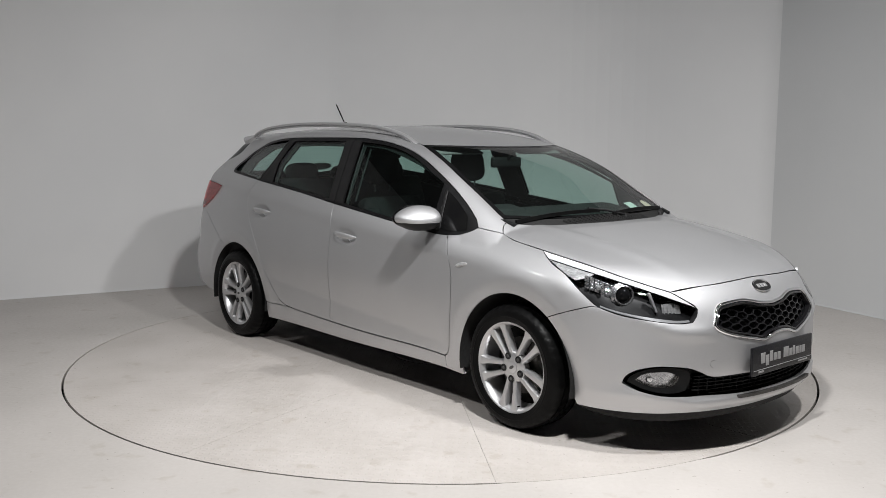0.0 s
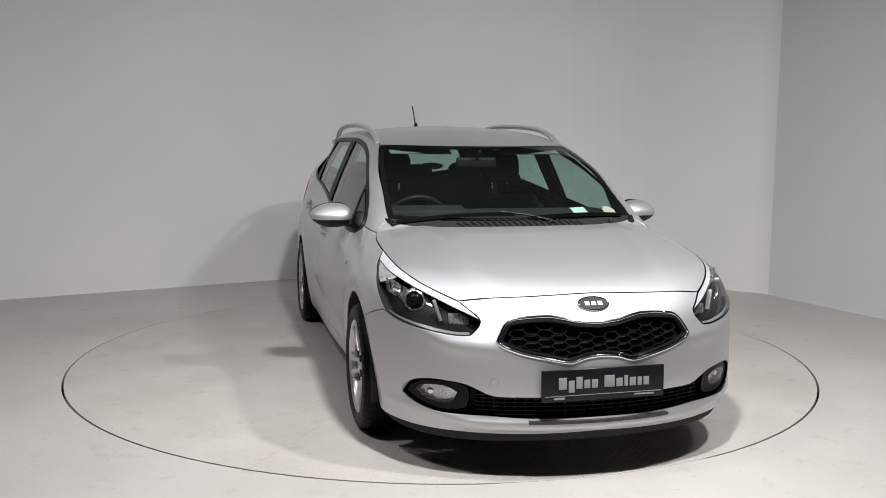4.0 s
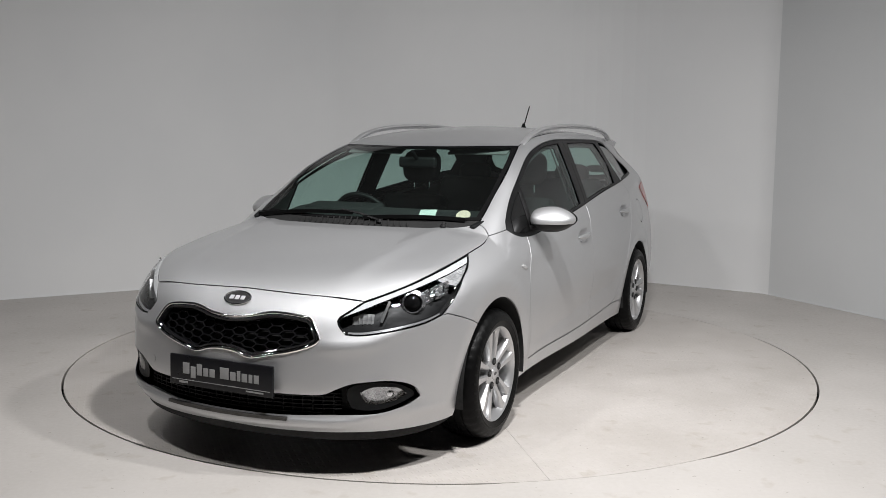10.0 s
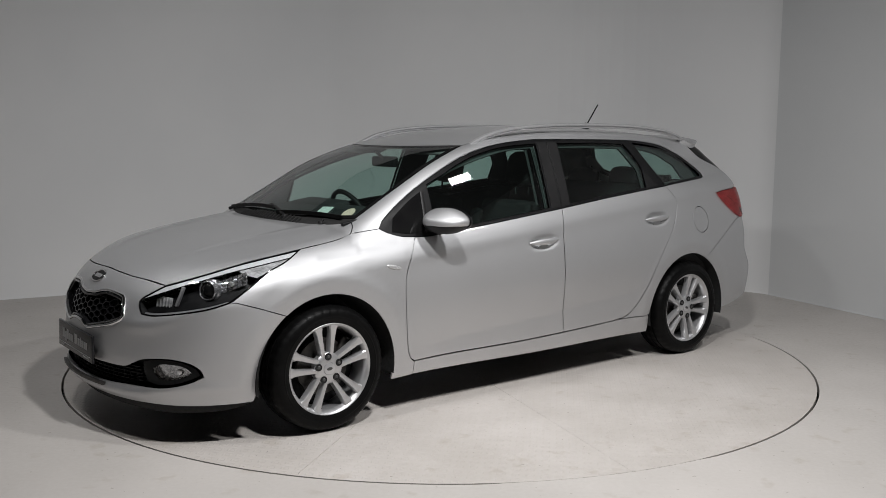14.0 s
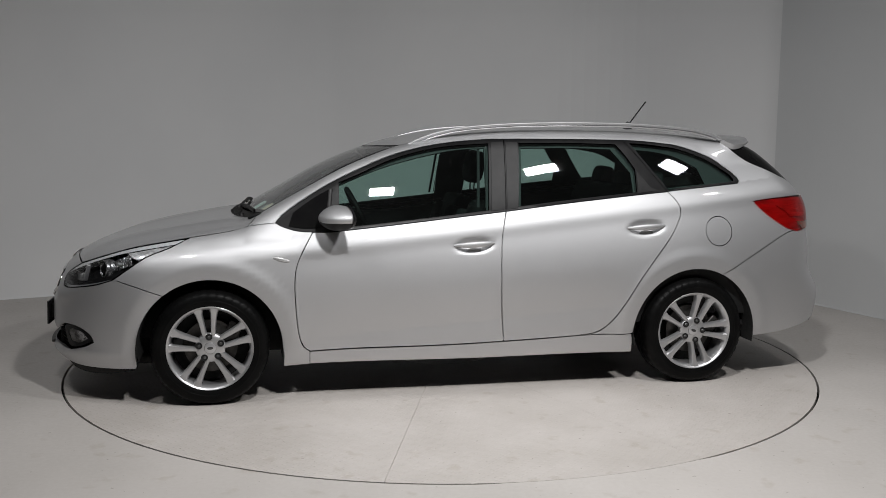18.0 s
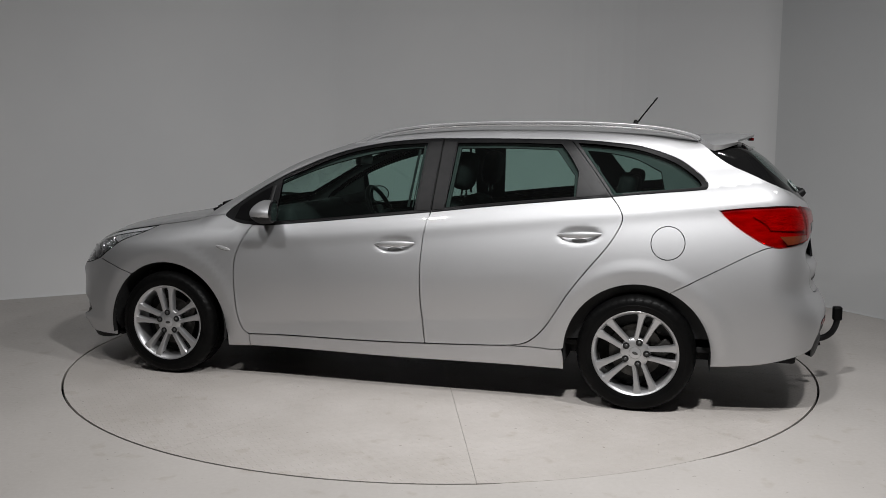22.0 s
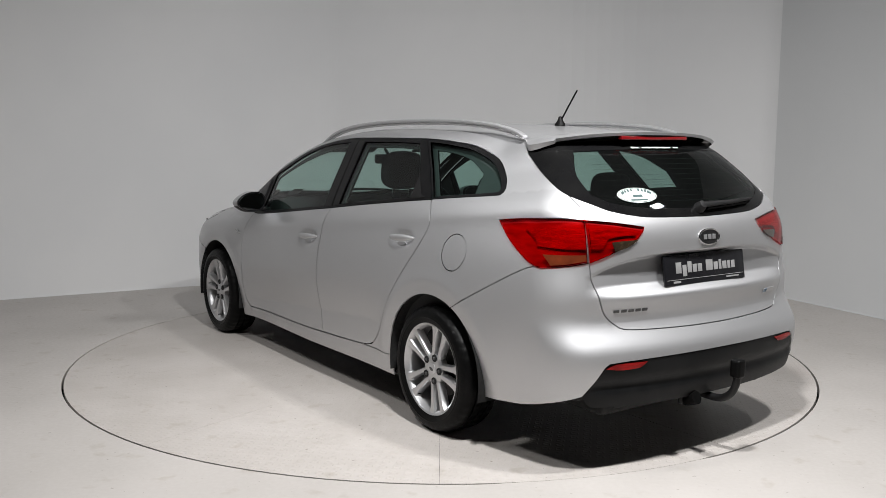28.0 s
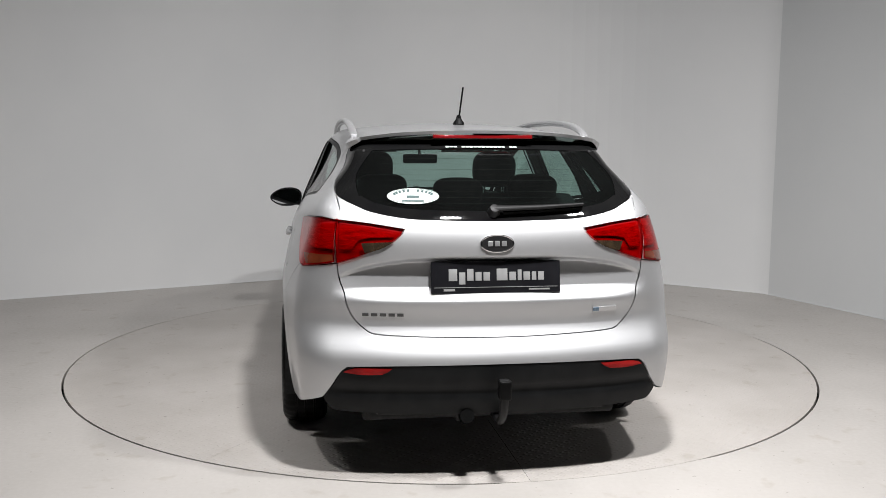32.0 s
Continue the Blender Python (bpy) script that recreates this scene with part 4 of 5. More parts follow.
# Wheels
def build_wheel():
    wheel = part("wheel", lathe([(.214, -.012), (.206, -.022), (.199, -.05), (.196, -.14), (.21, -.175)], "y", 64), ALLOY, car, "silver five double-spoke alloy wheel on a black tyre")
    profile = [(.212, -.014), (.219, -.004), (.232, .001), (.262, .004), (.284, -.003), (.299, -.016), (.3075, -.034), (.3095, -.058), (.303, -.059), (.303, -.066), (.310, -.067), (.3105, -.098), (.304, -.099), (.304, -.106), (.3105, -.107), (.310, -.138), (.303, -.139), (.303, -.146), (.3095, -.147), (.3075, -.170), (.299, -.188), (.27, -.203), (.24, -.203), (.212, -.185)]
    profile = [(.2195 + (r - .2195) * .872 if r > .2195 else r, y) for r, y in profile]
    tyre = bmesh.new()
    n, rings = 168, []
    for k in range(n):
        a = 2 * math.pi * k / n
        low = .0028 if k % 4 == 0 else 0
        rings.append([tyre.verts.new(((r - (low if r > .286 else 0)) * math.cos(a), y, (r - (low if r > .286 else 0)) * math.sin(a))) for r, y in profile])
    for k in range(n):
        for i in range(len(profile) - 1):
            tyre.faces.new((rings[k][i], rings[k][i + 1], rings[(k + 1) % n][i + 1], rings[(k + 1) % n][i]))
    part("tyre", tyre, RUBBER, wheel, "black tyre with grooved tread", angle=28)
    part("bead_line", lathe([(.240, .0028), (.243, .0046), (.246, .0046), (.249, .0030)], "y", 96), RUBBER, wheel)
    part("rim_lip", lathe([(.196, -.034), (.201, -.020), (.209, -.009), (.2155, -.0055), (.2195, -.008), (.2195, -.016), (.214, -.018)], "y", 96), ALLOY, wheel, "bright silver rim edge")
    spoke = bmesh.new()
    for side in (1, -1):
        rows = []
        for r, off, wide, face, deep in ((.030, .018, .015, -.026, .030), (.062, .0215, .0125, -.0245, .034), (.10, .0262, .0130, -.021, .036), (.145, .0325, .0152, -.017, .036), (.178, .0380, .0185, -.014, .034), (.191, .0410, .0245, -.0125, .030), (.2085, .0450, .0290, -.0105, .026)):
            rows.append([spoke.verts.new((side * (off + dx), face + dy, r)) for dx, dy in ((-wide, -deep), (-wide * .95, -.0085), (-wide * .70, -.0012), (0, 0), (wide * .70, -.0012), (wide * .95, -.0085), (wide, -deep))])
        for a, b in zip(rows, rows[1:]):
            for i in range(7):
                spoke.faces.new((a[i], a[(i + 1) % 7], b[(i + 1) % 7], b[i]))
        spoke.faces.new(rows[0])
        spoke.faces.new(rows[-1])
    mesh = None
    for k in range(5):
        if mesh is None:
            first = part("spoke", spoke, ALLOY, wheel, angle=32)
            mesh = first.data
            ob = first
        else:
            ob = part("spoke", mesh, parent=wheel)
        ob.matrix_basis = pose(0, 0, 0, 0, 72 * k, 0)
    part("hub", lathe([(.030, -.0215), (.050, -.0225), (.0665, -.0255), (.074, -.032), (.076, -.06)], "y", 60), ALLOY, wheel)
    part("hub_cap", lathe([(0, -.0165), (.022, -.0170), (.0285, -.0195), (.0295, -.024)], "y", 40), RAIL, wheel, "round silver hub cap with a pressed badge")
    badge = oval(.015, .0075, 20)
    part("cap_badge", moved(tube([(0, 0, 0), (0, 0, .0012)], badge, (0, 1, 0)), pose(0, -.0168, 0, -90, 0, 0)), ALLOY_DARK, wheel)
    bolt_mesh, cup_mesh = None, None
    for k in range(5):
        a = radians(90 + 72 * k)
        at = (.0570 * math.cos(a), 0, .0570 * math.sin(a))
        if bolt_mesh is None:
            # no hole is cut: a black dish on the hub gives its shade
            cup = part("bolt_well", lathe([(.0175, -.0245), (.0165, -.0195), (.0150, -.0190), (.0138, -.0212), (0, -.0214)], "y", 24), SOOT, wheel)
            bolt = part("wheel_bolt", lathe([(0, -.0165), (.0055, -.0165), (.0082, -.0185), (.0082, -.032)], "y", 6), ALLOY_DARK, wheel, smooth=False)
            bolt_mesh, cup_mesh = bolt.data, cup.data
        else:
            cup, bolt = part("bolt_well", cup_mesh, parent=wheel), part("wheel_bolt", bolt_mesh, parent=wheel)
        cup.location = (at[0], .0012, at[2])
        bolt.location = at
    part("brake_disc", lathe([(.05, -.07), (.052, -.083), (.075, -.085), (.135, -.085), (.135, -.105), (.05, -.105)], "y", 48), IRON, wheel, "worn iron brake disc")
    part("brake_caliper", moved(box((.07, .06, .13), (0, 0, 0), .012), pose(-.115, -.095, .05, 0, -25, 0)), IRON, wheel)
    part("dust_shield", lathe([(0, -.125), (.192, -.125), (.192, -.13)], "y", 40), SOOT, wheel)
    valve = part("valve", lathe([(.003, 0), (.0035, -.02), (.0, -.02)], "y", 10), RUBBER, wheel)
    valve.location = (.06, -.02, -.178)
    return wheel


def build_wheels():
    first = build_wheel()
    spots = ((1.325, 1, 5), (-1.325, 1, -20), (1.325, -1, 30), (-1.325, -1, 12))
    for i, (x, s, turn) in enumerate(spots):
        m = pose(x, .8625 * s, .2975, 0, 0, 0 if s > 0 else 180) @ pose(0, 0, 0, 0, turn, 0)
        if i == 0:
            first.matrix_basis = m
        else:
            copy_thing(first, m)


def build_underside():
    for s in (1, -1):
        for ax in (1.325, -1.327):
            bm = bmesh.new()
            ring = []
            for a in np.linspace(-10, 190, 30):
                r = .3645
                c, z = ax + r * math.cos(radians(a)), max(.285 + r * math.sin(radians(a)), .20)
                ring.append([bm.verts.new((c, s * .848, z)), bm.verts.new((c, s * .56, z))])
            for a, b in zip(ring, ring[1:]):
                bm.faces.new((a[0], a[1], b[1], b[0]))
            bm.faces.new([r[1] for r in ring])
            part("arch_liner", bm, SOOT, car, "black wheel arch liner")
    bm = box((1.86, 1.60, .10), (0, 0, .235), .02)
    box((1.10, 1.06, .12), (1.45, 0, .26), .02, bm=bm)
    box((1.20, 1.06, .12), (-1.52, 0, .28), .02, bm=bm)
    box((.34, 1.26, .04), (1.78, 0, .20), .01, bm=bm)
    box((.30, 1.30, .04), (-1.94, 0, .315), .01, bm=bm)
    # unseen tray added so that no light leaks through the nose
    edge = brow(*[(y, .2) for y in np.linspace(-.70, .70, 15)]) - np.array((.035, 0, 0))
    tray = [(1.45, -.56), (1.71, -.56), (1.71, -.72)] + [(q[0], q[1]) for q in edge.tolist()] + [(1.71, .72), (1.71, .56), (1.45, .56)]
    rows = [[bm.verts.new((x, y, z)) for x, y in tray] for z in (.178, .196)]
    bm.faces.new(rows[0][::-1])
    bm.faces.new(rows[1])
    for i in range(len(tray)):
        j = (i + 1) % len(tray)
        bm.faces.new((rows[0][i], rows[0][j], rows[1][j], rows[1][i]))
    part("underbody", bm, SOOT, car, "black underbody")
    # unseen blocks added to keep the light out of nose and tail
    part("front_light_block", box((.03, 1.30, .48), (1.55, 0, .55), .005), SOOT, car)
    part("nose_light_block", box((.50, 1.16, .30), (1.60, 0, .45), .03), SOOT, car)


# Lamps at the nose
def build_headlamp(s):
    loop = [LAMP_TOP, LAMP_REAR[::-1], LAMP_LOW[::-1], LAMP_INNER[::-1]]
    bowl, = panel("headlamp", NOSE, loop, LAMPBOWL, car, (), (s,), "headlamp with dark housing under a clear cover", lift=-.050, rim=0, gap=-.004)
    walls(NOSE, loop, .055, SOOT, "lamp_wall", bowl, (s,), -.001)
    low_brow = np.array([LAMP_INNER[2], (1.996, .553, .684), (1.925, .619, .716), (1.831, .690, .751), (1.721, .741, .782), (1.59, .767, .807), (1.475, .768, .825)])
    panel("brow_strip", NOSE, [LAMP_INNER[2::-1], LAMP_TOP, np.array([LAMP_TOP[-1], low_brow[-1]]), low_brow[::-1]], LAMPWHITE, bowl, (), (s,), "silver strip along the lamp's upper edge", lift=-.003, rim=.03, gap=.0008, step_=.012, even=.014)
    panel("tip_reflector", NOSE, [low_brow[4:], np.array([low_brow[-1], (1.53, .785, .804), (1.61, .800, .772), (1.665, .802, .752)]), np.array([(1.665, .802, .752), (1.71, .765, .768), low_brow[4]])], LAMP_SILVER, bowl, (), (s,), "silver reflector towards the lamp's tip", lift=-.007, rim=.01, gap=.001, step_=.014, even=.014)
    foot = LAMP_LOW + np.array([(-.003, .004, .018), (-.003, .004, .020), (-.003, .004, .022), (-.003, .002, .021), (0, 0, .016)])
    panel("foot_strip", NOSE, [LAMP_LOW, foot[::-1]], RAIL, bowl, (), (s,), "grey strip along the lamp's lower edge", lift=-.012, rim=.02, gap=.005, step_=.012, even=.014)
    flip = Matrix.Diagonal((1, s, 1, 1))

    def at(x, y, z, lift, bm, name, material, label=""):
        p = np.array([(x, y, z)])
        m = stuck(p[0], np.array((.86, .5, .10)), lift)
        moved(bm, m)
        bmesh.ops.transform(bm, matrix=flip, verts=bm.verts)
        return part(name, bm, material, bowl, label)
    at(1.872, .705, .697, -.050, lathe([(.056, -.015), (.054, .004), (.046, .010), (.045, .022), (.040, .026), (.0365, .020)], "z", 40), "projector_ring", FACET, "chrome ring of the projector lamp")
    at(1.872, .705, .697, -.050, lathe([(0, .034), (.014, .032), (.026, .026), (.0365, .014)], "z", 40), "projector_lens", FRIT, "dark glass projector lens")
    chamber = box((.085, .050, .006), (0, 0, 0), .002, (0, 0, -6))
    for k in range(5):
        box((.0035, .042, .010), (-.034 + .017 * k, 0, .004), .001, (0, 0, -6), bm=chamber)
    at(2.022, .560, .640, -.046, chamber, "inner_reflector", LAMP_SHADE, "dull ribbed reflector of the inner lamp")
    at(1.962, .628, .669, -.024, box((.010, .092, .02), (0, 0, 0), .003, (0, 0, -22)), "light_bar", RAIL, "slim silver bar between the bowls")
    reflector = bmesh.new()
    for i in range(6):
        for j in range(4):
            box((.020, .0125, .008), (-.066 + .022 * i, -.036 + .0145 * j + .008 * i, .012 + .005 * math.sin(i * 2.3 + j)), .002, (14 * math.sin(3 * i + j), 14 * math.cos(2 * j + i), 22), bm=reflector)
    p = np.array((1.765, .775, .722))
    m = stuck(p, np.array((.62, .78, .10)), -.046)
    moved(reflector, m)
    bmesh.ops.transform(reflector, matrix=flip, verts=reflector.verts)
    part("indicator_reflector", reflector, FACET, bowl, "faceted chrome indicator reflector")
    bulb = lathe([(0, .012), (.008, .009), (.011, 0), (.009, -.012)], "z", 20)
    moved(bulb, stuck(p + np.array((.01, .0, .004)), np.array((.62, .78, .1)), -.018))
    bmesh.ops.transform(bulb, matrix=flip, verts=bulb.verts)
    part("bulb", bulb, ALLOY, bowl, "silver indicator bulb")
    panel("lamp_cover", NOSE, loop, CLEAR, bowl, (), (s,), "clear lamp cover", lift=0, rim=0, gap=.004, step_=.03)
    q, m = onto(NOSE, shrunk(loop_of(NOSE, loop, .014), .002), -.003)
    part("lamp_seal", tube(q.tolist(), oval(.0042, .0036, 8), [tuple(v) for v in m.tolist()], True), GLOSS, bowl, "black seal round the lamp")
    return bowl


def honeycomb(sheet_fn, loop, sheet, wide, high, lift, thick, deep):
    """Bars of a mesh of long hexagons inside an outline on the nose."""
    bm = bmesh.new()
    edges = set()
    for i in range(-14, 15):
        for j in range(-10, 11):
            cy, cz = i * wide * .75, j * high + (high / 2 if i % 2 else 0)
            ring = [(cy + wide * .5 * math.cos(math.pi / 3 * k), cz + high / math.sqrt(3) * math.sin(math.pi / 3 * k)) for k in range(6)]
            for k in range(6):
                e = tuple(sorted(((round(ring[k][0], 4), round(ring[k][1], 4)), (round(ring[(k + 1) % 6][0], 4), round(ring[(k + 1) % 6][1], 4)))))
                edges.add(e)
    edges = sorted(edges)
    z0 = .57
    flat = np.array([(a, b + z0) for e in edges for a, b in e])
    p = sheet_fn(*flat)
    ok = within(sheet.flat(p) * sheet.scale, loop)
    n = slope(p)
    p = p + n * lift
    for k in range(len(edges)):
        if not (ok[2 * k] and ok[2 * k + 1]):
            continue
        a, b, d = Vector(p[2 * k]), Vector(p[2 * k + 1]), Vector(n[2 * k])
        t = (b - a).normalized()
        w = t.cross(d).normalized() * thick
        a, b = a - t * thick * .4, b + t * thick * .4
        v = [bm.verts.new(q) for q in (a - w, a + w, b + w, b - w, a - w * .6 - d * deep, a + w * .6 - d * deep, b + w * .6 - d * deep, b - w * .6 - d * deep)]
        for f in ((0, 1, 2, 3), (0, 4, 5, 1), (1, 5, 6, 2), (2, 6, 7, 3), (3, 7, 4, 0)):
            bm.faces.new([v[i] for i in f])
    return bm


def build_nose():
    low = brow((0, .512), (.067, .506), (.118, .490), (.150, .488), (.20, .498), (.326, .526), (.395, .552), (.412, .570))
    up = brow((.412, .570), (.40, .592), (.372, .632), (.331, .648), (.216, .656), (.148, .648), (.091, .636), (0, .628))
    hole = [both(low), up, mirrored(up)]
    loop = loop_of(NOSE, hole, .012)
    grille = part("grille", honeycomb(brow, shrunk(loop, .008), NOSE, .074, .0315, -.020, .0024, .02), GLOSS, car, "black honeycomb grille in a chrome frame", smooth=False)
    panel("backing", NOSE, hole, SOOT, grille, (), (1,), lift=-.045, rim=0, gap=-.006)
    q, m = onto(NOSE, shrunk(loop, -.003), -.001)
    part("chrome_frame", tube(q.tolist(), oval(.0078, .0078, 12), [tuple(v) for v in m.tolist()], True), CHROME, grille, "bright chrome grille frame")
    q, m = onto(NOSE, shrunk(loop, .010), -.010)
    part("inner_frame", tube(q.tolist(), oval(.007, .014, 8), [tuple(v) for v in m.tolist()], True), GLOSS, grille)
    # lower mouth with its slatted mesh and the fog lamps
    m_low = brow((0, .262), (.27, .262), (.44, .268), (.56, .270), (.646, .278), (.715, .300), (.752, .328))
    m_up = brow((.752, .328), (.745, .36), (.715, .388), (.66, .402), (.60, .400), (.54, .392), (.49, .372), (.45, .352), (.40, .345), (.27, .345), (0, .345))
    mouth = [both(m_low), m_up, mirrored(m_up)]
    lower, = panel("lower_grille", NOSE, mouth, SOOT, car, (), (1,), "black lower mouth with fine slats", lift=-.050, rim=0, gap=-.006)
    ml = loop_of(NOSE, mouth, .016)
    slats = bmesh.new()
    for k in range(6):
        z = .274 + .0135 * k
        ys = [y for y in np.linspace(-.50, .50, 41)]
        run = brow(*[(y, z) for y in ys])
        n = slope(run)
        keep = within(NOSE.flat(run) * NOSE.scale, shrunk(ml, .006))
        q = [tuple(a) for a, b in zip((run - n * .034).tolist(), keep) if b]
        if len(q) > 3:
            tube(q, [(-.012, -.002), (.012, -.002), (.012, .0022), (-.012, .0022)], bm=slats)
    for y in np.linspace(-.46, .46, 24):
        a, b = brow((y, .268), (y, .342))
        tube([tuple(a - np.array((.040, 0, 0))), tuple(b - np.array((.040, 0, 0)))], [(-.002, -.010), (.002, -.010), (.002, .010), (-.002, .010)], (1, 0, 0), bm=slats)
    part("slats", slats, SOOT, lower, smooth=False)
    for s in (1, -1):
        bez = [brow((.742, .330), (.70, .306), (.64, .290), (.575, .285), (.535, .292)), brow((.535, .292), (.522, .33), (.530, .372)), brow((.530, .372), (.56, .388), (.61, .394), (.66, .394), (.705, .380), (.735, .355), (.742, .330))]
        glass = [brow((.722, .340), (.69, .318), (.64, .306), (.59, .308)), brow((.59, .308), (.572, .33), (.568, .352)), brow((.568, .352), (.61, .374), (.66, .376), (.70, .366), (.722, .340))]
        bezel, = panel("fog_bezel", NOSE, bez, PLASTIC, lower, [glass], (s,), "black fog lamp surround", lift=-.014, rim=.03, gap=0, step_=.014, even=.012)
        panel("fog_bowl", NOSE, glass, FACET, lower, (), (s,), "grey fog lamp reflector", lift=-.040, rim=0, gap=-.004)
        panel("fog_lens", NOSE, glass, CLEAR, lower, (), (s,), "clear fog lamp lens", lift=-.016, rim=0, gap=-.002)
        bulb = lathe([(0, .006), (.012, .004), (.019, -.006), (.021, -.02)], "z", 24)
        moved(bulb, stuck((1.968, .650 * 1.0, .340), (.86, .5, 0), -.005))
        bmesh.ops.transform(bulb, matrix=Matrix.Diagonal((1, s, 1, 1)), verts=bulb.verts)
        part("fog_bulb", bulb, CHROME, lower)
    part("chin_bar", tube([tuple(v) for v in (brow(*[(y, .248) for y in np.linspace(-.30, .30, 15)]) + np.array((.006, 0, 0))).tolist()], [(-.010, -.006), (.010, -.006), (.010, .006), (-.010, .006)]), IRON, BUMPER, "dark strip above the chin")
    cap, = panel("tow_cap", NOSE, [brow(*[(-.430 + .017 * math.cos(a), .405 + .017 * math.sin(a)) for a in np.linspace(0, 2 * math.pi, 17)])], PAINT, BUMPER, (), (1,), "small round tow-eye cap", lift=.0008, rim=.003, gap=.001, even=.006)
    for s in (1, -1):
        build_headlamp(s)


def build_badge(m, w, h, parent):
    """A dark oval badge with a bright rim and a plain bright bar."""
    b = part("badge", moved(tube([(0, 0, 0), (0, 0, .005)], oval(w, h, 36), (0, 1, 0)), m), SATIN, parent, "dark oval badge with a chrome rim")
    ring = [(w * math.cos(a), h * math.sin(a), .004) for a in np.linspace(0, 2 * math.pi, 40, endpoint=False)]
    part("rim", moved(tube(ring, oval(.0035, .0035, 8), (0, 0, 1), True), m), CHROME, b)
    bars = bmesh.new()
    for dx in (-.42, 0, .42):
        box((w * .30, h * .62, .003), (w * dx, 0, .0062), .001, bm=bars)
    part("bright_bar", moved(bars, m), ALLOY, b)


def build_plate(m, parent, name, label):
    board = part(name, moved(box((.525, .128, .012), (0, 0, 0), .004), m), PLATE, parent, label)
    # one plain bar for each character: tall, low or hung below the line
    x = -.192
    for w, lo, hi in ((.034, 0, 1), (.025, -.3, .72), (.026, 0, 1), (.025, 0, .72), (.026, 0, .72), (0, 0, 0), (.044, 0, 1), (.027, 0, .72), (.016, 0, .9), (.027, 0, .72), (.018, 0, .72), (.024, 0, .72)):
        if w:
            part("print_bar", moved(box((w, .047 * (hi - lo), .002), (x + w / 2, -.014 + .0235 * (hi + lo), .0068), .0008), m), MARK, board, "plain pale bar of print")
        x += w + .0075 if w else .020
    part("print_line", moved(box((.50, .0022, .002), (0, -.040, .0068)), m), MARK, board)
    part("print_bar", moved(box((.045, .0085, .002), (-.19, -.050, .0068)), m), MARK, board)
    part("print_bar", moved(box((.085, .006, .002), (.175, -.050, .0068)), m), MARK, board)


# Mirrors, handles and the like
def build_mirror(s, door):
    def shell(lo, hi, grow=1.0):
        bm = bmesh.new()
        bmesh.ops.create_uvsphere(bm, u_segments=40, v_segments=28, radius=1)
        for v in bm.verts:
            x, y, z = v.co
            e = lambda c, p: math.copysign(abs(c) ** p, c)
            x, y, z = e(x, .75), e(y, .84), e(z, .80)
            # blunt rear face, nose swept towards the door
            x = max(x, -.62)
            nose = 1 - .42 * max(x, 0) ** 1.5
            v.co = (.086 * x * grow - .028 * y, .108 * y * grow * (1 - .10 * max(x, 0)), .060 * z * nose * (1 - .06 * y - .36 * max(y, 0) ** 2) * grow - .010 * max(x, 0) - .006 * max(y, 0))
        cut = [f for f in bm.faces if not (lo <= f.calc_center_median().z < hi)]
        bmesh.ops.delete(bm, geom=cut, context="FACES")
        return bm
    m = Matrix.Diagonal((1, s, 1, 1)) @ pose(.680, .889, .962, 0, 0, 0)
    cap = part("mirror", moved(shell(-.026, 9), m), PAINT, door, "door mirror with silver cap over a black foot")
    part("mirror_foot", moved(moved(shell(-9, -.0245, 1.0), pose(0, 0, .003) @ Matrix.Diagonal((1.0, 1.0, 1.20, 1))), m), SATIN, cap, "black lower half of the mirror")
    rim = [[(x, .1080 * wy * math.copysign(abs(math.cos(a)) ** .72, math.cos(a)), .0625 * wz * math.copysign(abs(math.sin(a)) ** .8, math.sin(a)) * (1 - .10 * math.copysign(abs(math.cos(a)) ** .72, math.cos(a)))) for a in np.linspace(0, 2 * math.pi, 48, endpoint=False)] for x, wy, wz in ((-.045, 1.006, .966), (-.054, 1.006, .966), (-.0585, .985, .94), (-.0585, .93, .87), (-.054, .90, .83))]
    rim = [[(x - .028 * y / .108, y * .97, z * (1 - .34 * max(y / .108, 0) ** 2) - .006 * max(y / .108, 0)) for x, y, z in r] for r in rim]
    v, f = [q for r in rim for q in r], [(48 * i + k, 48 * i + (k + 1) % 48, 48 * i + 48 + (k + 1) % 48, 48 * i + 48 + k) for i in range(4) for k in range(48)]
    frame_mesh = mesh_of("mirror_rim", [tuple(m @ Vector(q)) for q in v], f, GLOSS)
    part("mirror_rim", frame_mesh, parent=cap, label="black frame round the mirror glass")
    glass = [(x - .0018, y * .995, z * .995) for x, y, z in rim[4]]
    part("mirror_glass", mesh_of("mirror_glass", [tuple(m @ Vector(q)) for q in glass], [tuple(range(48))], MIRROR), parent=cap, label="mirror glass")
    part("mirror_arm", moved(box((.075, .10, .032), (.018, -.098, -.050), .012, (12, 0, 0)), m), SATIN, cap, "black mirror arm")


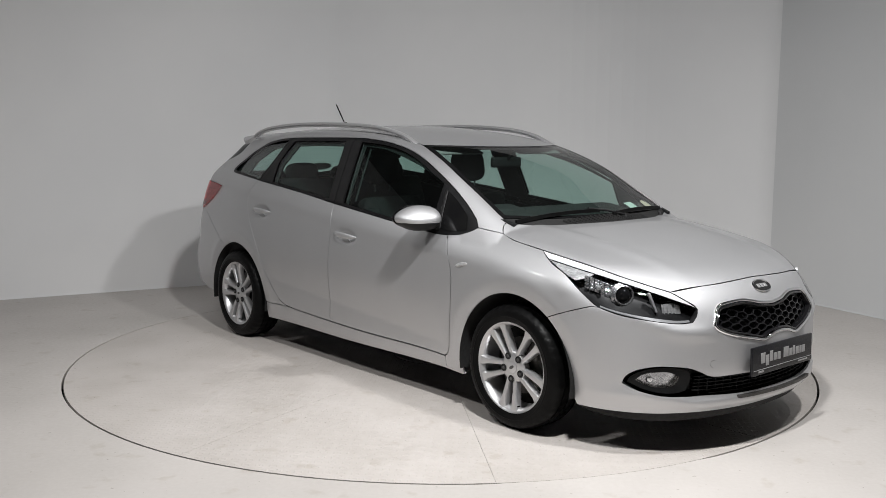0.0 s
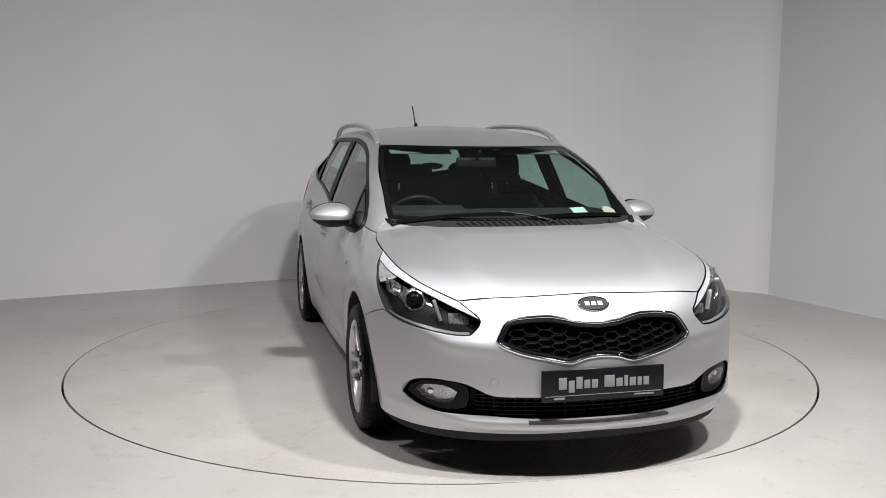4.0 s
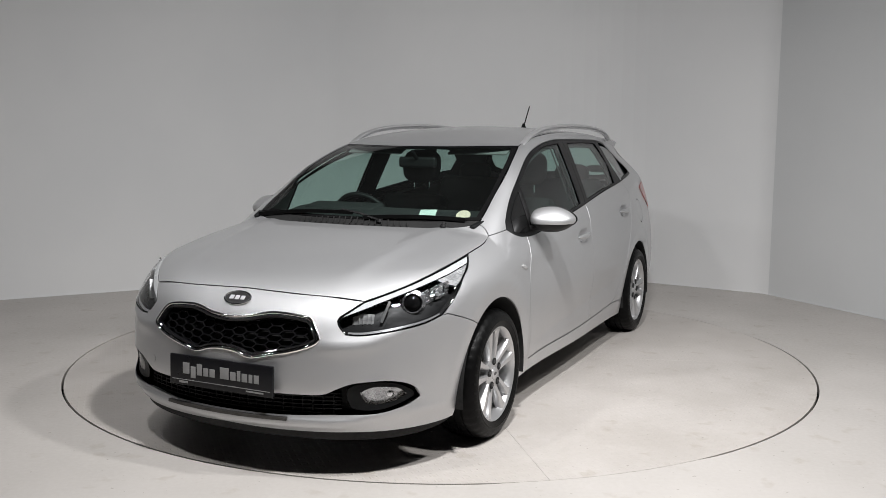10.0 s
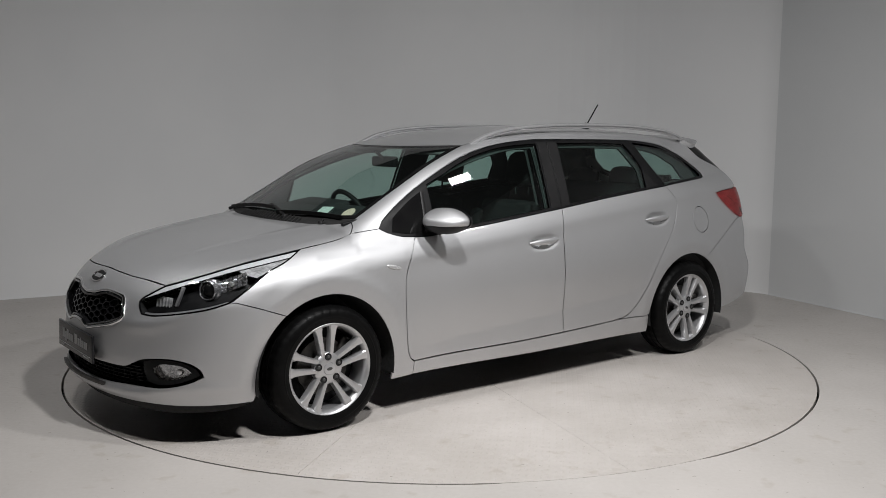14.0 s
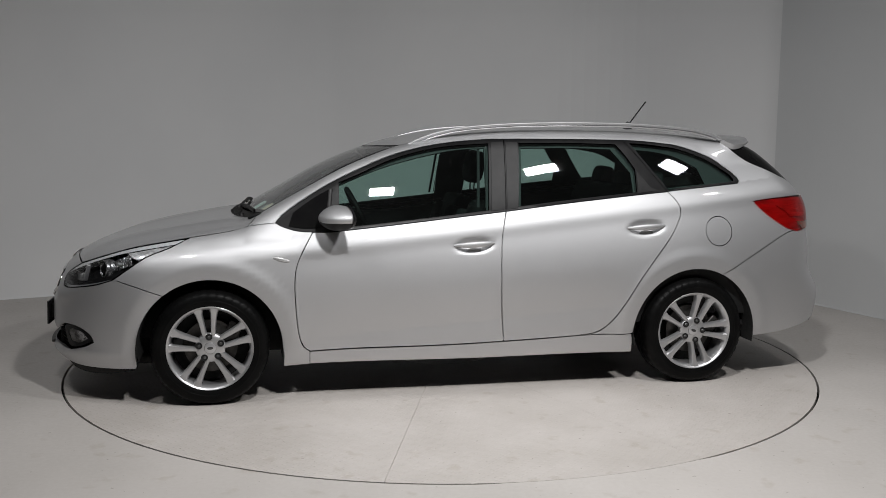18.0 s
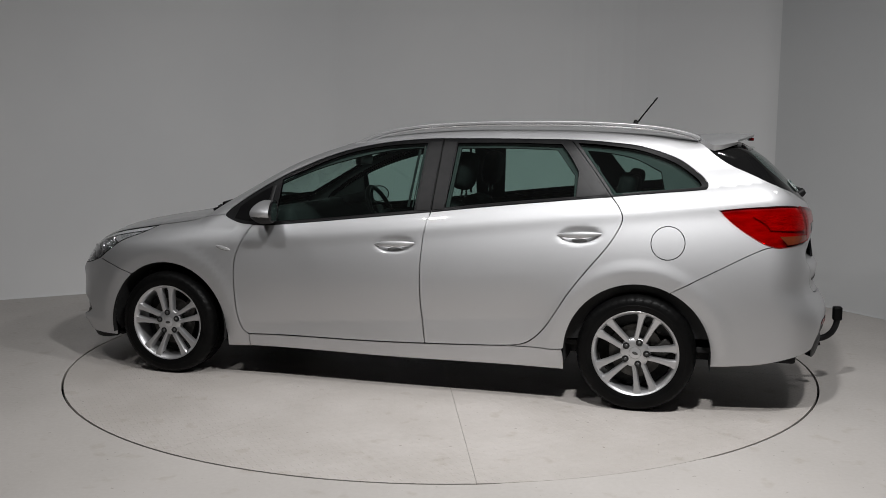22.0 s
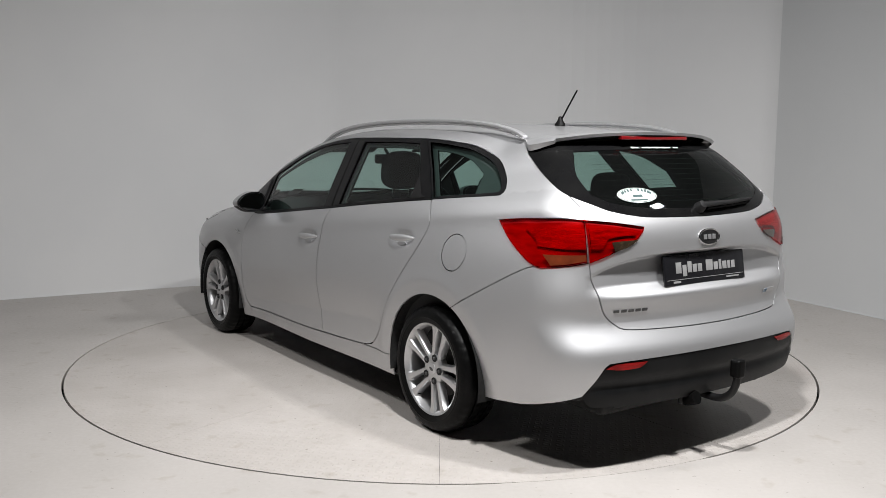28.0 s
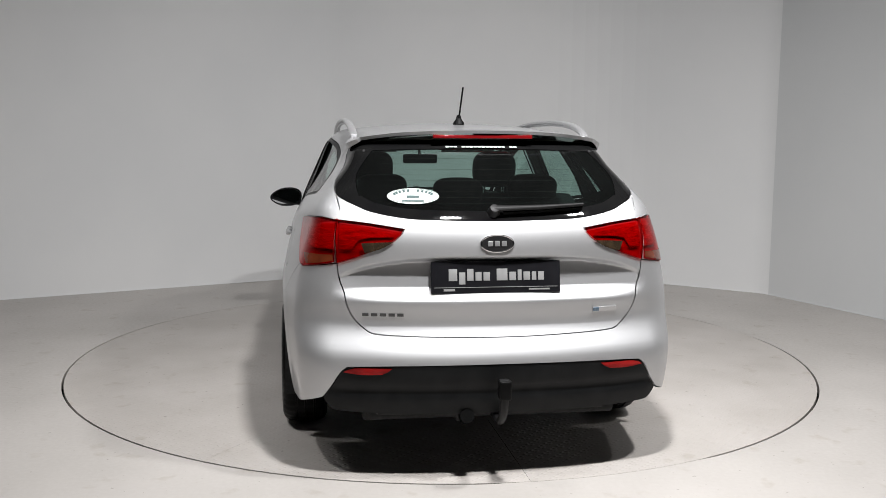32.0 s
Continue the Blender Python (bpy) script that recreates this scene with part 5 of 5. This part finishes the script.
def build_handles():
    for name_doors, hx, hz in ((DOORS, -.050, .806), (BACKS, -1.030, .886)):
        xs = np.linspace(-.108, .108, 17)
        base = flank(*[(hx + x, hz - .05 * x) for x in xs])
        mid = flank((hx + .16, hz), (hx - .16, hz))
        ends = (mid[0] + mid[1]) / 2
        for s, door in zip((1, -1), name_doors):
            line = []
            for x, p in zip(xs, base):
                t = abs(x) / .108
                y = ends[1] + .026 * (1 - t ** 2.4) - .004
                line.append((p[0], s * y, p[2]))
            part("door_handle", tube(line, lambda t: oval(.0165 * (1 - .72 * abs(2 * t - 1) ** 2.6), .0085, 12), (0, s, 0)), PAINT, door, "silver bar door handle")
            lip = flank((hx, hz - .033))[0]
            part("handle_cup", moved(tube([(0, 0, -.01), (0, 0, .006)], oval(.040, .012, 20), (0, 1, 0)), Matrix.Diagonal((1, s, 1, 1)) @ stuck(lip, (0, 1, .2), .002)), PAINT, door, "lower lip of the handle's cup")


def build_fittings():
    # side repeaters
    for s in (1, -1):
        p = flank((.962, .744))
        m = Matrix.Diagonal((1, s, 1, 1)) @ stuck(p[0], slope(p)[0], -.002)
        lens = bmesh.new()
        bmesh.ops.create_uvsphere(lens, u_segments=24, v_segments=14, radius=1)
        moved(lens, m @ pose(0, 0, 0, 0, 0, -14) @ Matrix.Diagonal((.046, .012, .008, 1)))
        repeater = part("side_repeater", lens, LAMP_SILVER, car, "small clear side repeater")
        foot = bmesh.new()
        bmesh.ops.create_uvsphere(foot, u_segments=24, v_segments=10, radius=1)
        part("seal", moved(foot, m @ pose(0, 0, -.001, 0, 0, -14) @ Matrix.Diagonal((.050, .0155, .004, 1))), SATIN, repeater, "dark seal of the repeater")
    # roof rails on two feet each
    for s in (1, -1):
        knots = [(.262, .556, 1.330), (.20, .556, 1.358), (.11, .556, 1.390), (-.06, .556, 1.423), (-.30, .555, 1.443), (-.60, .553, 1.453), (-.95, .55, 1.453), (-1.17, .548, 1.445), (-1.36, .545, 1.430), (-1.47, .541, 1.413), (-1.555, .537, 1.392), (-1.60, .535, 1.372)]
        line = smooth_line(knots, 6) * np.array((1, s, 1))
        part("roof_rail", tube(line.tolist(), oval(.0175, .0095, 14, 2.6)), RAIL, car, "satin silver roof rail")
        gap = [(x, y, z - .014) for x, y, z in line[5:-4].tolist()]
        part("rail_base", tube(gap, oval(.007, .007, 8)), RAIL, car, "silver web under the roof rail")
    # roof spoiler with its brake lamp
    v, f = [], []
    ys, ts = np.linspace(-.535, .535, 41), np.linspace(0, 1, 15)
    joint = lid(*[(-1.604, y * .97) for y in ys])[:, 2]
    for y, z0 in zip(ys, joint):
        a = abs(y) / .535
        for t in ts:
            z1 = 1.398 - .026 * a ** 2.2 - .006 * max(a - .72, 0) / .28
            v.append((-1.604 - t * (.292 - .108 * a ** 2.4), y * (1 - .03 * t), z0 + (z1 - z0) * t + .005 * math.sin(math.pi * t)))
    # the ends turn down to the window's upper corners
    ys = np.concatenate([[-.56], ys, [.56]])
    fin = [(-1.606, .540, 1.372), (-1.640, .561, 1.353), (-1.672, .576, 1.338), (-1.715, .570, 1.342), (-1.752, .553, 1.350), (-1.790, .530, 1.357)]
    fin = [(x, max(y, float(flank((x, z))[0, 1]) + .004), z) if x > -1.74 else (x, y, z) for x, y, z in fin]
    fin = [tuple(q) for q in np.stack([np.interp(ts, np.linspace(0, 1, 6), np.array(fin)[:, i]) for i in range(3)], 1).tolist()]
    v = [(x, -y, z) for x, y, z in fin] + v + fin
    n = len(ts)
    for i in range(len(ys) - 1):
        for j in range(n - 1):
            f.append((i * n + j, i * n + j + 1, (i + 1) * n + j + 1, (i + 1) * n + j))
    m = len(v)
    for i, y in enumerate(ys):
        for j, t in enumerate(ts):
            x, _, z = v[i * n + j]
            v.append((x + .006 * t, v[i * n + j][1] * .985, z - .013 - .014 * (1 - t) - .006 * math.sin(math.pi * t)))
    under = [tuple(q + m for q in g[::-1]) for g in f]
    rim = [i * n for i in range(len(ys))] + [(len(ys) - 1) * n + j for j in range(1, n)] + [i * n + n - 1 for i in range(len(ys) - 2, -1, -1)] + [j for j in range(n - 2, 0, -1)]
    f += [(rim[i], rim[(i + 1) % len(rim)], m + rim[(i + 1) % len(rim)], m + rim[i]) for i in range(len(rim))]
    bm = bmesh.new()
    bv = [bm.verts.new(q) for q in v]
    for g in f:
        bm.faces.new([bv[i] for i in g])
    spoiler = part("roof_spoiler", bm, PAINT, GATE, "silver roof spoiler over the rear window")
    bm = bmesh.new()
    bv = [bm.verts.new(q) for q in v]
    for g in under:
        bm.faces.new([bv[i] for i in g])
    bmesh.ops.delete(bm, geom=[q for q in bm.verts if not q.link_faces], context="VERTS")
    part("spoiler_underside", bm, GLOSS, spoiler, "black underside of the spoiler")
    part("brake_lamp", box((.024, .43, .016), (-1.872, 0, 1.371), .004), RED_DEEP, spoiler, "slim red brake lamp")
    # aerial
    foot = lathe([(0, .044), (.009, .041), (.015, .020), (.027, .004), (.029, -.012)], "z", 24)
    aerial = part("aerial", moved(foot, pose(-1.243, 0, 1.437)), RUBBER, car, "short black roof aerial")
    part("mast", tube([(-1.247, 0, 1.456), (-1.30, 0, 1.526), (-1.362, 0, 1.606)], oval(.0044, .0044, 8)), RUBBER, aerial)
    # wipers
    for pivot, elbow, ends in (((1.185, .16), (1.13, -.09), ((1.112, -.62), (1.142, -.02))), ((1.165, .50), (1.15, .50), ((1.172, .06), (1.09, .585)))):
        q = lid(pivot, elbow)
        arm = part("wiper_arm", tube([tuple(q[0] + (0, 0, .012)), tuple((q[0] + q[1]) / 2 + (0, 0, .022)), tuple(q[1] + (0, 0, .018))], oval(.009, .006, 8)), SATIN, car, "black windscreen wiper arm")
        line = lid(*[(ends[0][0] + (ends[1][0] - ends[0][0]) * t, ends[0][1] + (ends[1][1] - ends[0][1]) * t) for t in np.linspace(0, 1, 12)])
        part("wiper_blade", tube((line + np.array((.004, 0, .012))).tolist(), [(-.006, -.010), (.006, -.010), (.005, .009), (-.005, .009)]), RUBBER, arm, "black wiper blade")
        part("pivot_cap", moved(lathe([(0, .016), (.011, .014), (.015, 0)], "z", 16), Matrix.Translation(q[0] + (0, 0, .004))), SATIN, arm)
    for y in (-.665, .665):
        part("cowl_end", moved(box((.09, .030, .018), (0, 0, 0), .008, (0, 14, -18 if y > 0 else 18)), pose(1.085, y * .97, .952)), PLASTIC, car, "black corner of the scuttle")
    ribs = bmesh.new()
    for k in range(-9, 10):
        a, b = lid((1.225 - .01 * abs(k) * .2, .035 * k + .012), (1.165, .035 * k - .012))
        tube([tuple(a + (0, 0, .004)), tuple(b + (0, 0, .004))], [(-.002, -.004), (.002, -.004), (.002, .004), (-.002, .004)], bm=ribs)
    part("cowl_ribs", ribs, SOOT, car, "ribs of the scuttle's air intake", smooth=False)
    q = stern((.005, 1.072), (-.19, 1.076), (-.365, 1.084))
    n = slope(q)
    hub = part("rear_wiper", moved(lathe([(0, .034), (.018, .030), (.024, .012), (.026, -.004)], "z", 24), stuck(q[0], n[0])), SATIN, GATE, "black rear wiper")
    part("wiper_arm", tube((q + n * .026).tolist(), lambda t: oval(.014 - .007 * t, .008, 10), [tuple(k) for k in n.tolist()]), SATIN, hub)
    line = stern(*[(-.03 - .335 * t, 1.064 + .016 * t) for t in np.linspace(0, 1, 10)])
    part("wiper_blade", tube((line + slope(line) * .010).tolist(), [(-.005, -.008), (.005, -.008), (.004, .008), (-.004, .008)], [tuple(k) for k in slope(line).tolist()]), RUBBER, hub)
    # plates and badges
    build_plate(stuck((2.216, 0, .3985), (1, 0, .03)), car, "front_plate", "black front number plate board with pale print")
    part("plate_bracket", box((.03, .40, .08), (2.195, 0, .40), .004), SOOT, car)
    build_plate(stuck((-2.190, 0, .8155), (-1, 0, .155)), GATE, "rear_plate", "black rear number plate board with pale print")
    part("plate_bracket", box((.02, .40, .08), (-2.174, 0, .8155), .004, (0, 9, 0)), SOOT, GATE)
    p = brow((0, .698))
    build_badge(stuck(p[0], slope(p)[0], -.001), .066, .0335, BUMPER)
    p = stern((0, .951))
    build_badge(stuck(p[0], slope(p)[0], -.001), .066, .0335, GATE)
    # plain bars where the tailgate carries chrome script
    for k in range(5):
        p = stern((.520 - .034 * k, .672))
        b = box((.025, .012, .004), (0, 0, .002), .001)
        part("script_bar", moved(b, stuck(p[0], slope(p)[0])), ALLOY_DARK, GATE, "plain chrome bar of script")
    p = stern((-.450, .680))
    tag = part("side_tag", moved(box((.105, .020, .004), (0, 0, .002), .0012), stuck(p[0], slope(p)[0])), ALLOY, GATE, "small silver tag with a blue end")
    p = stern((-.412, .681))
    part("tag_end", moved(box((.026, .015, .003), (0, 0, .0055)), stuck(p[0], slope(p)[0])), BLUE, tag)
    # window stickers
    p = stern((.322, 1.131))
    m = stuck(p[0], slope(p)[0], .0015)
    oval_label = part("window_sticker", moved(tube([(0, 0, -.001), (0, 0, .001)], oval(.104, .040, 40), (0, 1, 0)), m), STICKER, GATE, "white oval window sticker with dark print")
    ring = [(.099 * math.cos(a), .0362 * math.sin(a), .0012) for a in np.linspace(0, 2 * math.pi, 48, endpoint=False)]
    part("print_ring", moved(tube(ring, oval(.0012, .0008, 6), (0, 0, 1), True), m), TEAL, oval_label)
    for k in range(11):
        if k == 5:
            continue
        a = radians(160 - 14 * k)
        part("print_bar", moved(box((.0095, .0125, .001), (.080 * math.cos(a), .025 * math.sin(a) + .002, .0018), 0, (0, 0, math.degrees(a) * .35 - 31)), m), TEAL, oval_label)
    part("print_bar", moved(box((.050, .012, .001), (0, -.004, .0018)), m), TEAL, oval_label)
    part("print_bar", moved(box((.090, .007, .001), (0, -.025, .0018)), m), TEAL, oval_label)
    p = stern((.005, 1.326))
    for k in range(18):
        if k not in (3, 15):
            part("print_bar", moved(box((.0135, .009 if k % 3 else .012, .001), (-.15 + .0172 * k, 0, .002)), stuck(p[0], slope(p)[0], .001)), STICKER, GATE, "plain pale bar of print at the window's top")
    p = lid((1.077, .368))
    part("paper_disc", moved(box((.085, .088, .001), (0, 0, 0)), seat_at(p, -.010) @ pose(0, 0, 0, 0, 0, 3)), PAPER, car, "pale green paper behind the windscreen", smooth=False)
    p = lid((1.038, .547))
    part("paper_disc", moved(tube([(0, 0, -.0005), (0, 0, .0005)], oval(.036, .043, 28), (0, 1, 0)), seat_at(p, -.010)), PEACH, car, "round peach paper behind the windscreen")
    p = lid((1.07, .455))
    part("paper_holder", moved(box((.27, .095, .0008), (0, .004, -.004)), seat_at(p, -.013)), CLEAR, car, smooth=False)
    # heating wires
    wires = bmesh.new()
    for k in range(9):
        z = 1.11 + .022 * k
        half = .46 - .05 * abs(k - 4) / 6
        run = stern(*[(y, z) for y in np.linspace(-half, half, 15)])
        tube((run - slope(run) * .008).tolist(), [(-.0004, -.0004), (.0004, -.0004), (.0004, .0004), (-.0004, .0004)], bm=wires)
    part("heating_wires", wires, IRON, GATE, "thin heating wires of the rear window", smooth=False)
    # tow bar
    bar = part("tow_bar", tube(smooth_line([(-2.12, 0, .262), (-2.24, 0, .255), (-2.31, 0, .262), (-2.358, 0, .295), (-2.381, 0, .345), (-2.384, 0, .385)], 6).tolist(), oval(.0165, .0165, 14)), SATIN, car, "black swan-neck tow bar with a capped ball")
    part("ball_cap", box((.050, .050, .078), (-2.384, 0, .407), .013), RUBBER, bar, "black rubber ball cap")
    sock = lathe([(.0, .035), (.024, .035), (.028, .02), (.028, -.035), (.0, -.035)], "x", 24)
    part("tow_socket", moved(sock, pose(-2.245, .125, .262, 0, 20, 0)), RUBBER, bar, "black electric socket")
    part("socket_plate", box((.02, .075, .075), (-2.215, .125, .275), .01), SATIN, bar)
    part("cross_beam", box((.07, .95, .06), (-2.10, 0, .275), .012), SOOT, bar)


# Cabin
def pillow(rx, ry, rz):
    """A padded block with well-rounded edges."""
    bm = bmesh.new()
    bmesh.ops.create_uvsphere(bm, u_segments=32, v_segments=20, radius=1)
    for v in bm.verts:
        v.co = [r * math.copysign(abs(c) ** .62, c) for r, c in zip((rx, ry, rz), v.co)]
    return bm


def build_seat(x, y, back=16, w=.50, rest=True):
    seat = part("front_seat", box((.50, w, .16), (x + .18, y, .53), .055, (0, -6, 0)), CLOTH, car, "charcoal cloth front seat with headrest")
    b = box((.13, w * .90, .50), (0, 0, .25), .055)
    for s in (1, -1):
        box((.17, .08, .38), (.03, s * w * .41, .23), .035, bm=b)
    part("backrest", moved(b, pose(x - .05, y, .52, 0, -back, 0)), CLOTH, seat)
    part("headrest", moved(pillow(.058, .130, .108), pose(x - .275, y, 1.182, 0, -10, 0)), CLOTH, seat, "padded headrest")
    for s in (1, -1):
        part("headrest_post", tube([(x - .262, y + .055 * s, 1.03), (x - .270, y + .055 * s, 1.12)], oval(.006, .006, 8)), CHROME, seat)


def build_cabin():
    part("cabin_floor", box((2.9, 1.46, .03), (-.50, 0, .31), .005), LINING, car, "dark cabin floor")
    for s in (1, -1):
        panel("door_card", AROUND, [flank((.98, .90), (.26, .905), (-.66, 1.005), (-1.66, 1.10)), flank((-1.66, 1.10), (-1.72, .7), (-1.70, .36)), flank((-1.70, .36), (.0, .30), (.98, .36)), flank((.98, .36), (.98, .90))], LINING, car, (), (s,), "dark inner door card", lift=-.065, rim=0, step_=.06, even=.05)
    # lining of roof and pillars, with the windows left open
    glass = [[flank((.68, 1.115), (.409, 1.222), (.07, 1.308), (-.15, 1.327)), flank((-.15, 1.327), (-.13, .96)), flank((-.13, .96), (.70, .86)), flank((.70, .86), (.68, 1.115))], [flank((-.36, 1.327), (-.65, 1.329), (-.88, 1.322)), flank((-.88, 1.322), (-.985, 1.19)), flank((-.985, 1.19), (-.985, 1.06)), flank((-.985, 1.06), (-.325, .985)), flank((-.325, .985), (-.36, 1.327))], [flank((-1.04, 1.318), (-1.162, 1.306), (-1.30, 1.277), (-1.42, 1.22)), flank((-1.42, 1.22), (-1.44, 1.13)), flank((-1.44, 1.13), (-1.20, 1.105)), flank((-1.20, 1.105), (-1.04, 1.318))]]
    outline = [flank((.93, .90), (.90, .985), (.726, 1.10), (.409, 1.25), (.256, 1.298)), np.array([flank((.256, 1.298))[0], lid((.33, .525))[0]]), lid((.33, .525), (.10, .52), (-.5, .515), (-1.2, .51), (-1.62, .49)), np.array([(-1.62, .49, 1.385), (-1.80, .53, 1.27), (-1.97, .585, 1.12)]), np.array([(-1.97, .585, 1.12), flank((-1.72, 1.08))[0]]), flank((-1.72, 1.08), (-1.18, 1.06), (-.236, .955), (.60, .87), (.93, .90))]
    for s in (1, -1):
        panel("pillar_lining", AROUND, outline, PILLAR_GREY, car, glass, (s,), "grey lining of the window pillars", lift=-.028, rim=.01, step_=.04, gap=0)
    edge = lid((.42, 0), (.40, .25), (.33, .525))
    rim = lid((.33, .525), (.10, .52), (-.5, .515), (-1.2, .51), (-1.62, .49))
    panel("headliner", TOP, [mirrored(edge)[:-1], edge, rim, lid((-1.62, .49), (-1.64, 0), (-1.62, -.49)), mirrored(rim)], HEADLINER, car, (), (1,), "grey headliner", lift=-.030, rim=0, step_=.06)
    for y in (.37, -.37):
        build_seat(-.05, y)
    bench = part("rear_bench", box((.46, 1.24, .16), (-.72, 0, .54), .05), CLOTH, car, "charcoal cloth rear bench with headrests")
    part("bench_back", moved(box((.14, 1.24, .58), (0, 0, .28), .05), pose(-1.00, 0, .54, 0, -20, 0)), CLOTH, bench)
    for y in (.38, -.38, 0):
        part("headrest", moved(pillow(.05, .125, .07), pose(-1.235, y, 1.118 if y else 1.10, 0, -12, 0)), CLOTH, bench, "padded headrest")
    part("load_cover", box((.62, 1.10, .02), (-1.62, 0, 1.00), .006), LINING, car, "dark load space cover")
    # dashboard, wheel, mirror
    d = box((.50, 1.36, .30), (.84, 0, .80), .06, (0, 9, 0))
    box((.16, .46, .07), (.66, -.37, .955), .03, (0, 9, 0), bm=d)
    part("dashboard", d, LINING, car, "dark moulded dashboard")
    bm = bmesh.new()
    ring = [(.184 * math.cos(a), .184 * math.sin(a), 0) for a in np.linspace(0, 2 * math.pi, 40, endpoint=False)]
    tube(ring, oval(.015, .015, 10), (0, 0, 1), True, bm=bm)
    for a in (0, 180, 270):
        tube([(.05 * math.cos(radians(a)), .05 * math.sin(radians(a)), -.02), (.18 * math.cos(radians(a)), .18 * math.sin(radians(a)), 0)], oval(.018, .008, 8), (0, 0, 1), bm=bm)
    box((.14, .12, .05), (0, 0, -.025), .02, bm=bm)
    part("steering_wheel", moved(bm, pose(.435, -.37, .872, 0, 0, 0) @ pose(0, 0, 0, 0, -64, 0) @ pose(0, 0, 0, 0, 0, -90)), SATIN, car, "black three-spoke steering wheel")
    m = part("interior_mirror", box((.035, .235, .062), (.430, -.015, 1.228), .016), SATIN, car, "black interior mirror")
    part("mirror_stem", tube([(.435, -.015, 1.24), (.50, -.015, 1.292)], oval(.010, .010, 8)), SATIN, m)
    for s in (1, -1):
        part("sun_visor", box((.012, .36, .11), (.33, .33 * s, 1.298), .005, (0, -68, 0)), HEADLINER, car, "grey folded sun visor")


build_wheels()
build_underside()
build_nose()
for side_of, its_door in zip((1, -1), DOORS):
    build_mirror(side_of, its_door)
build_handles()
build_fittings()
build_cabin()


def heading(t):
    """The turntable's turn: a steady 6.64 degrees a second, clockwise from above."""
    return -49.241 - 6.6368 * t


def motions():
    rows = [(t, pose(0, 0, 0, 0, 0, heading(t))) for t in range(33)]
    walk(turntable, rows)
    walk(car, [(t, m @ pose(.0572, .0938, 0)) for t, m in rows])


motions()
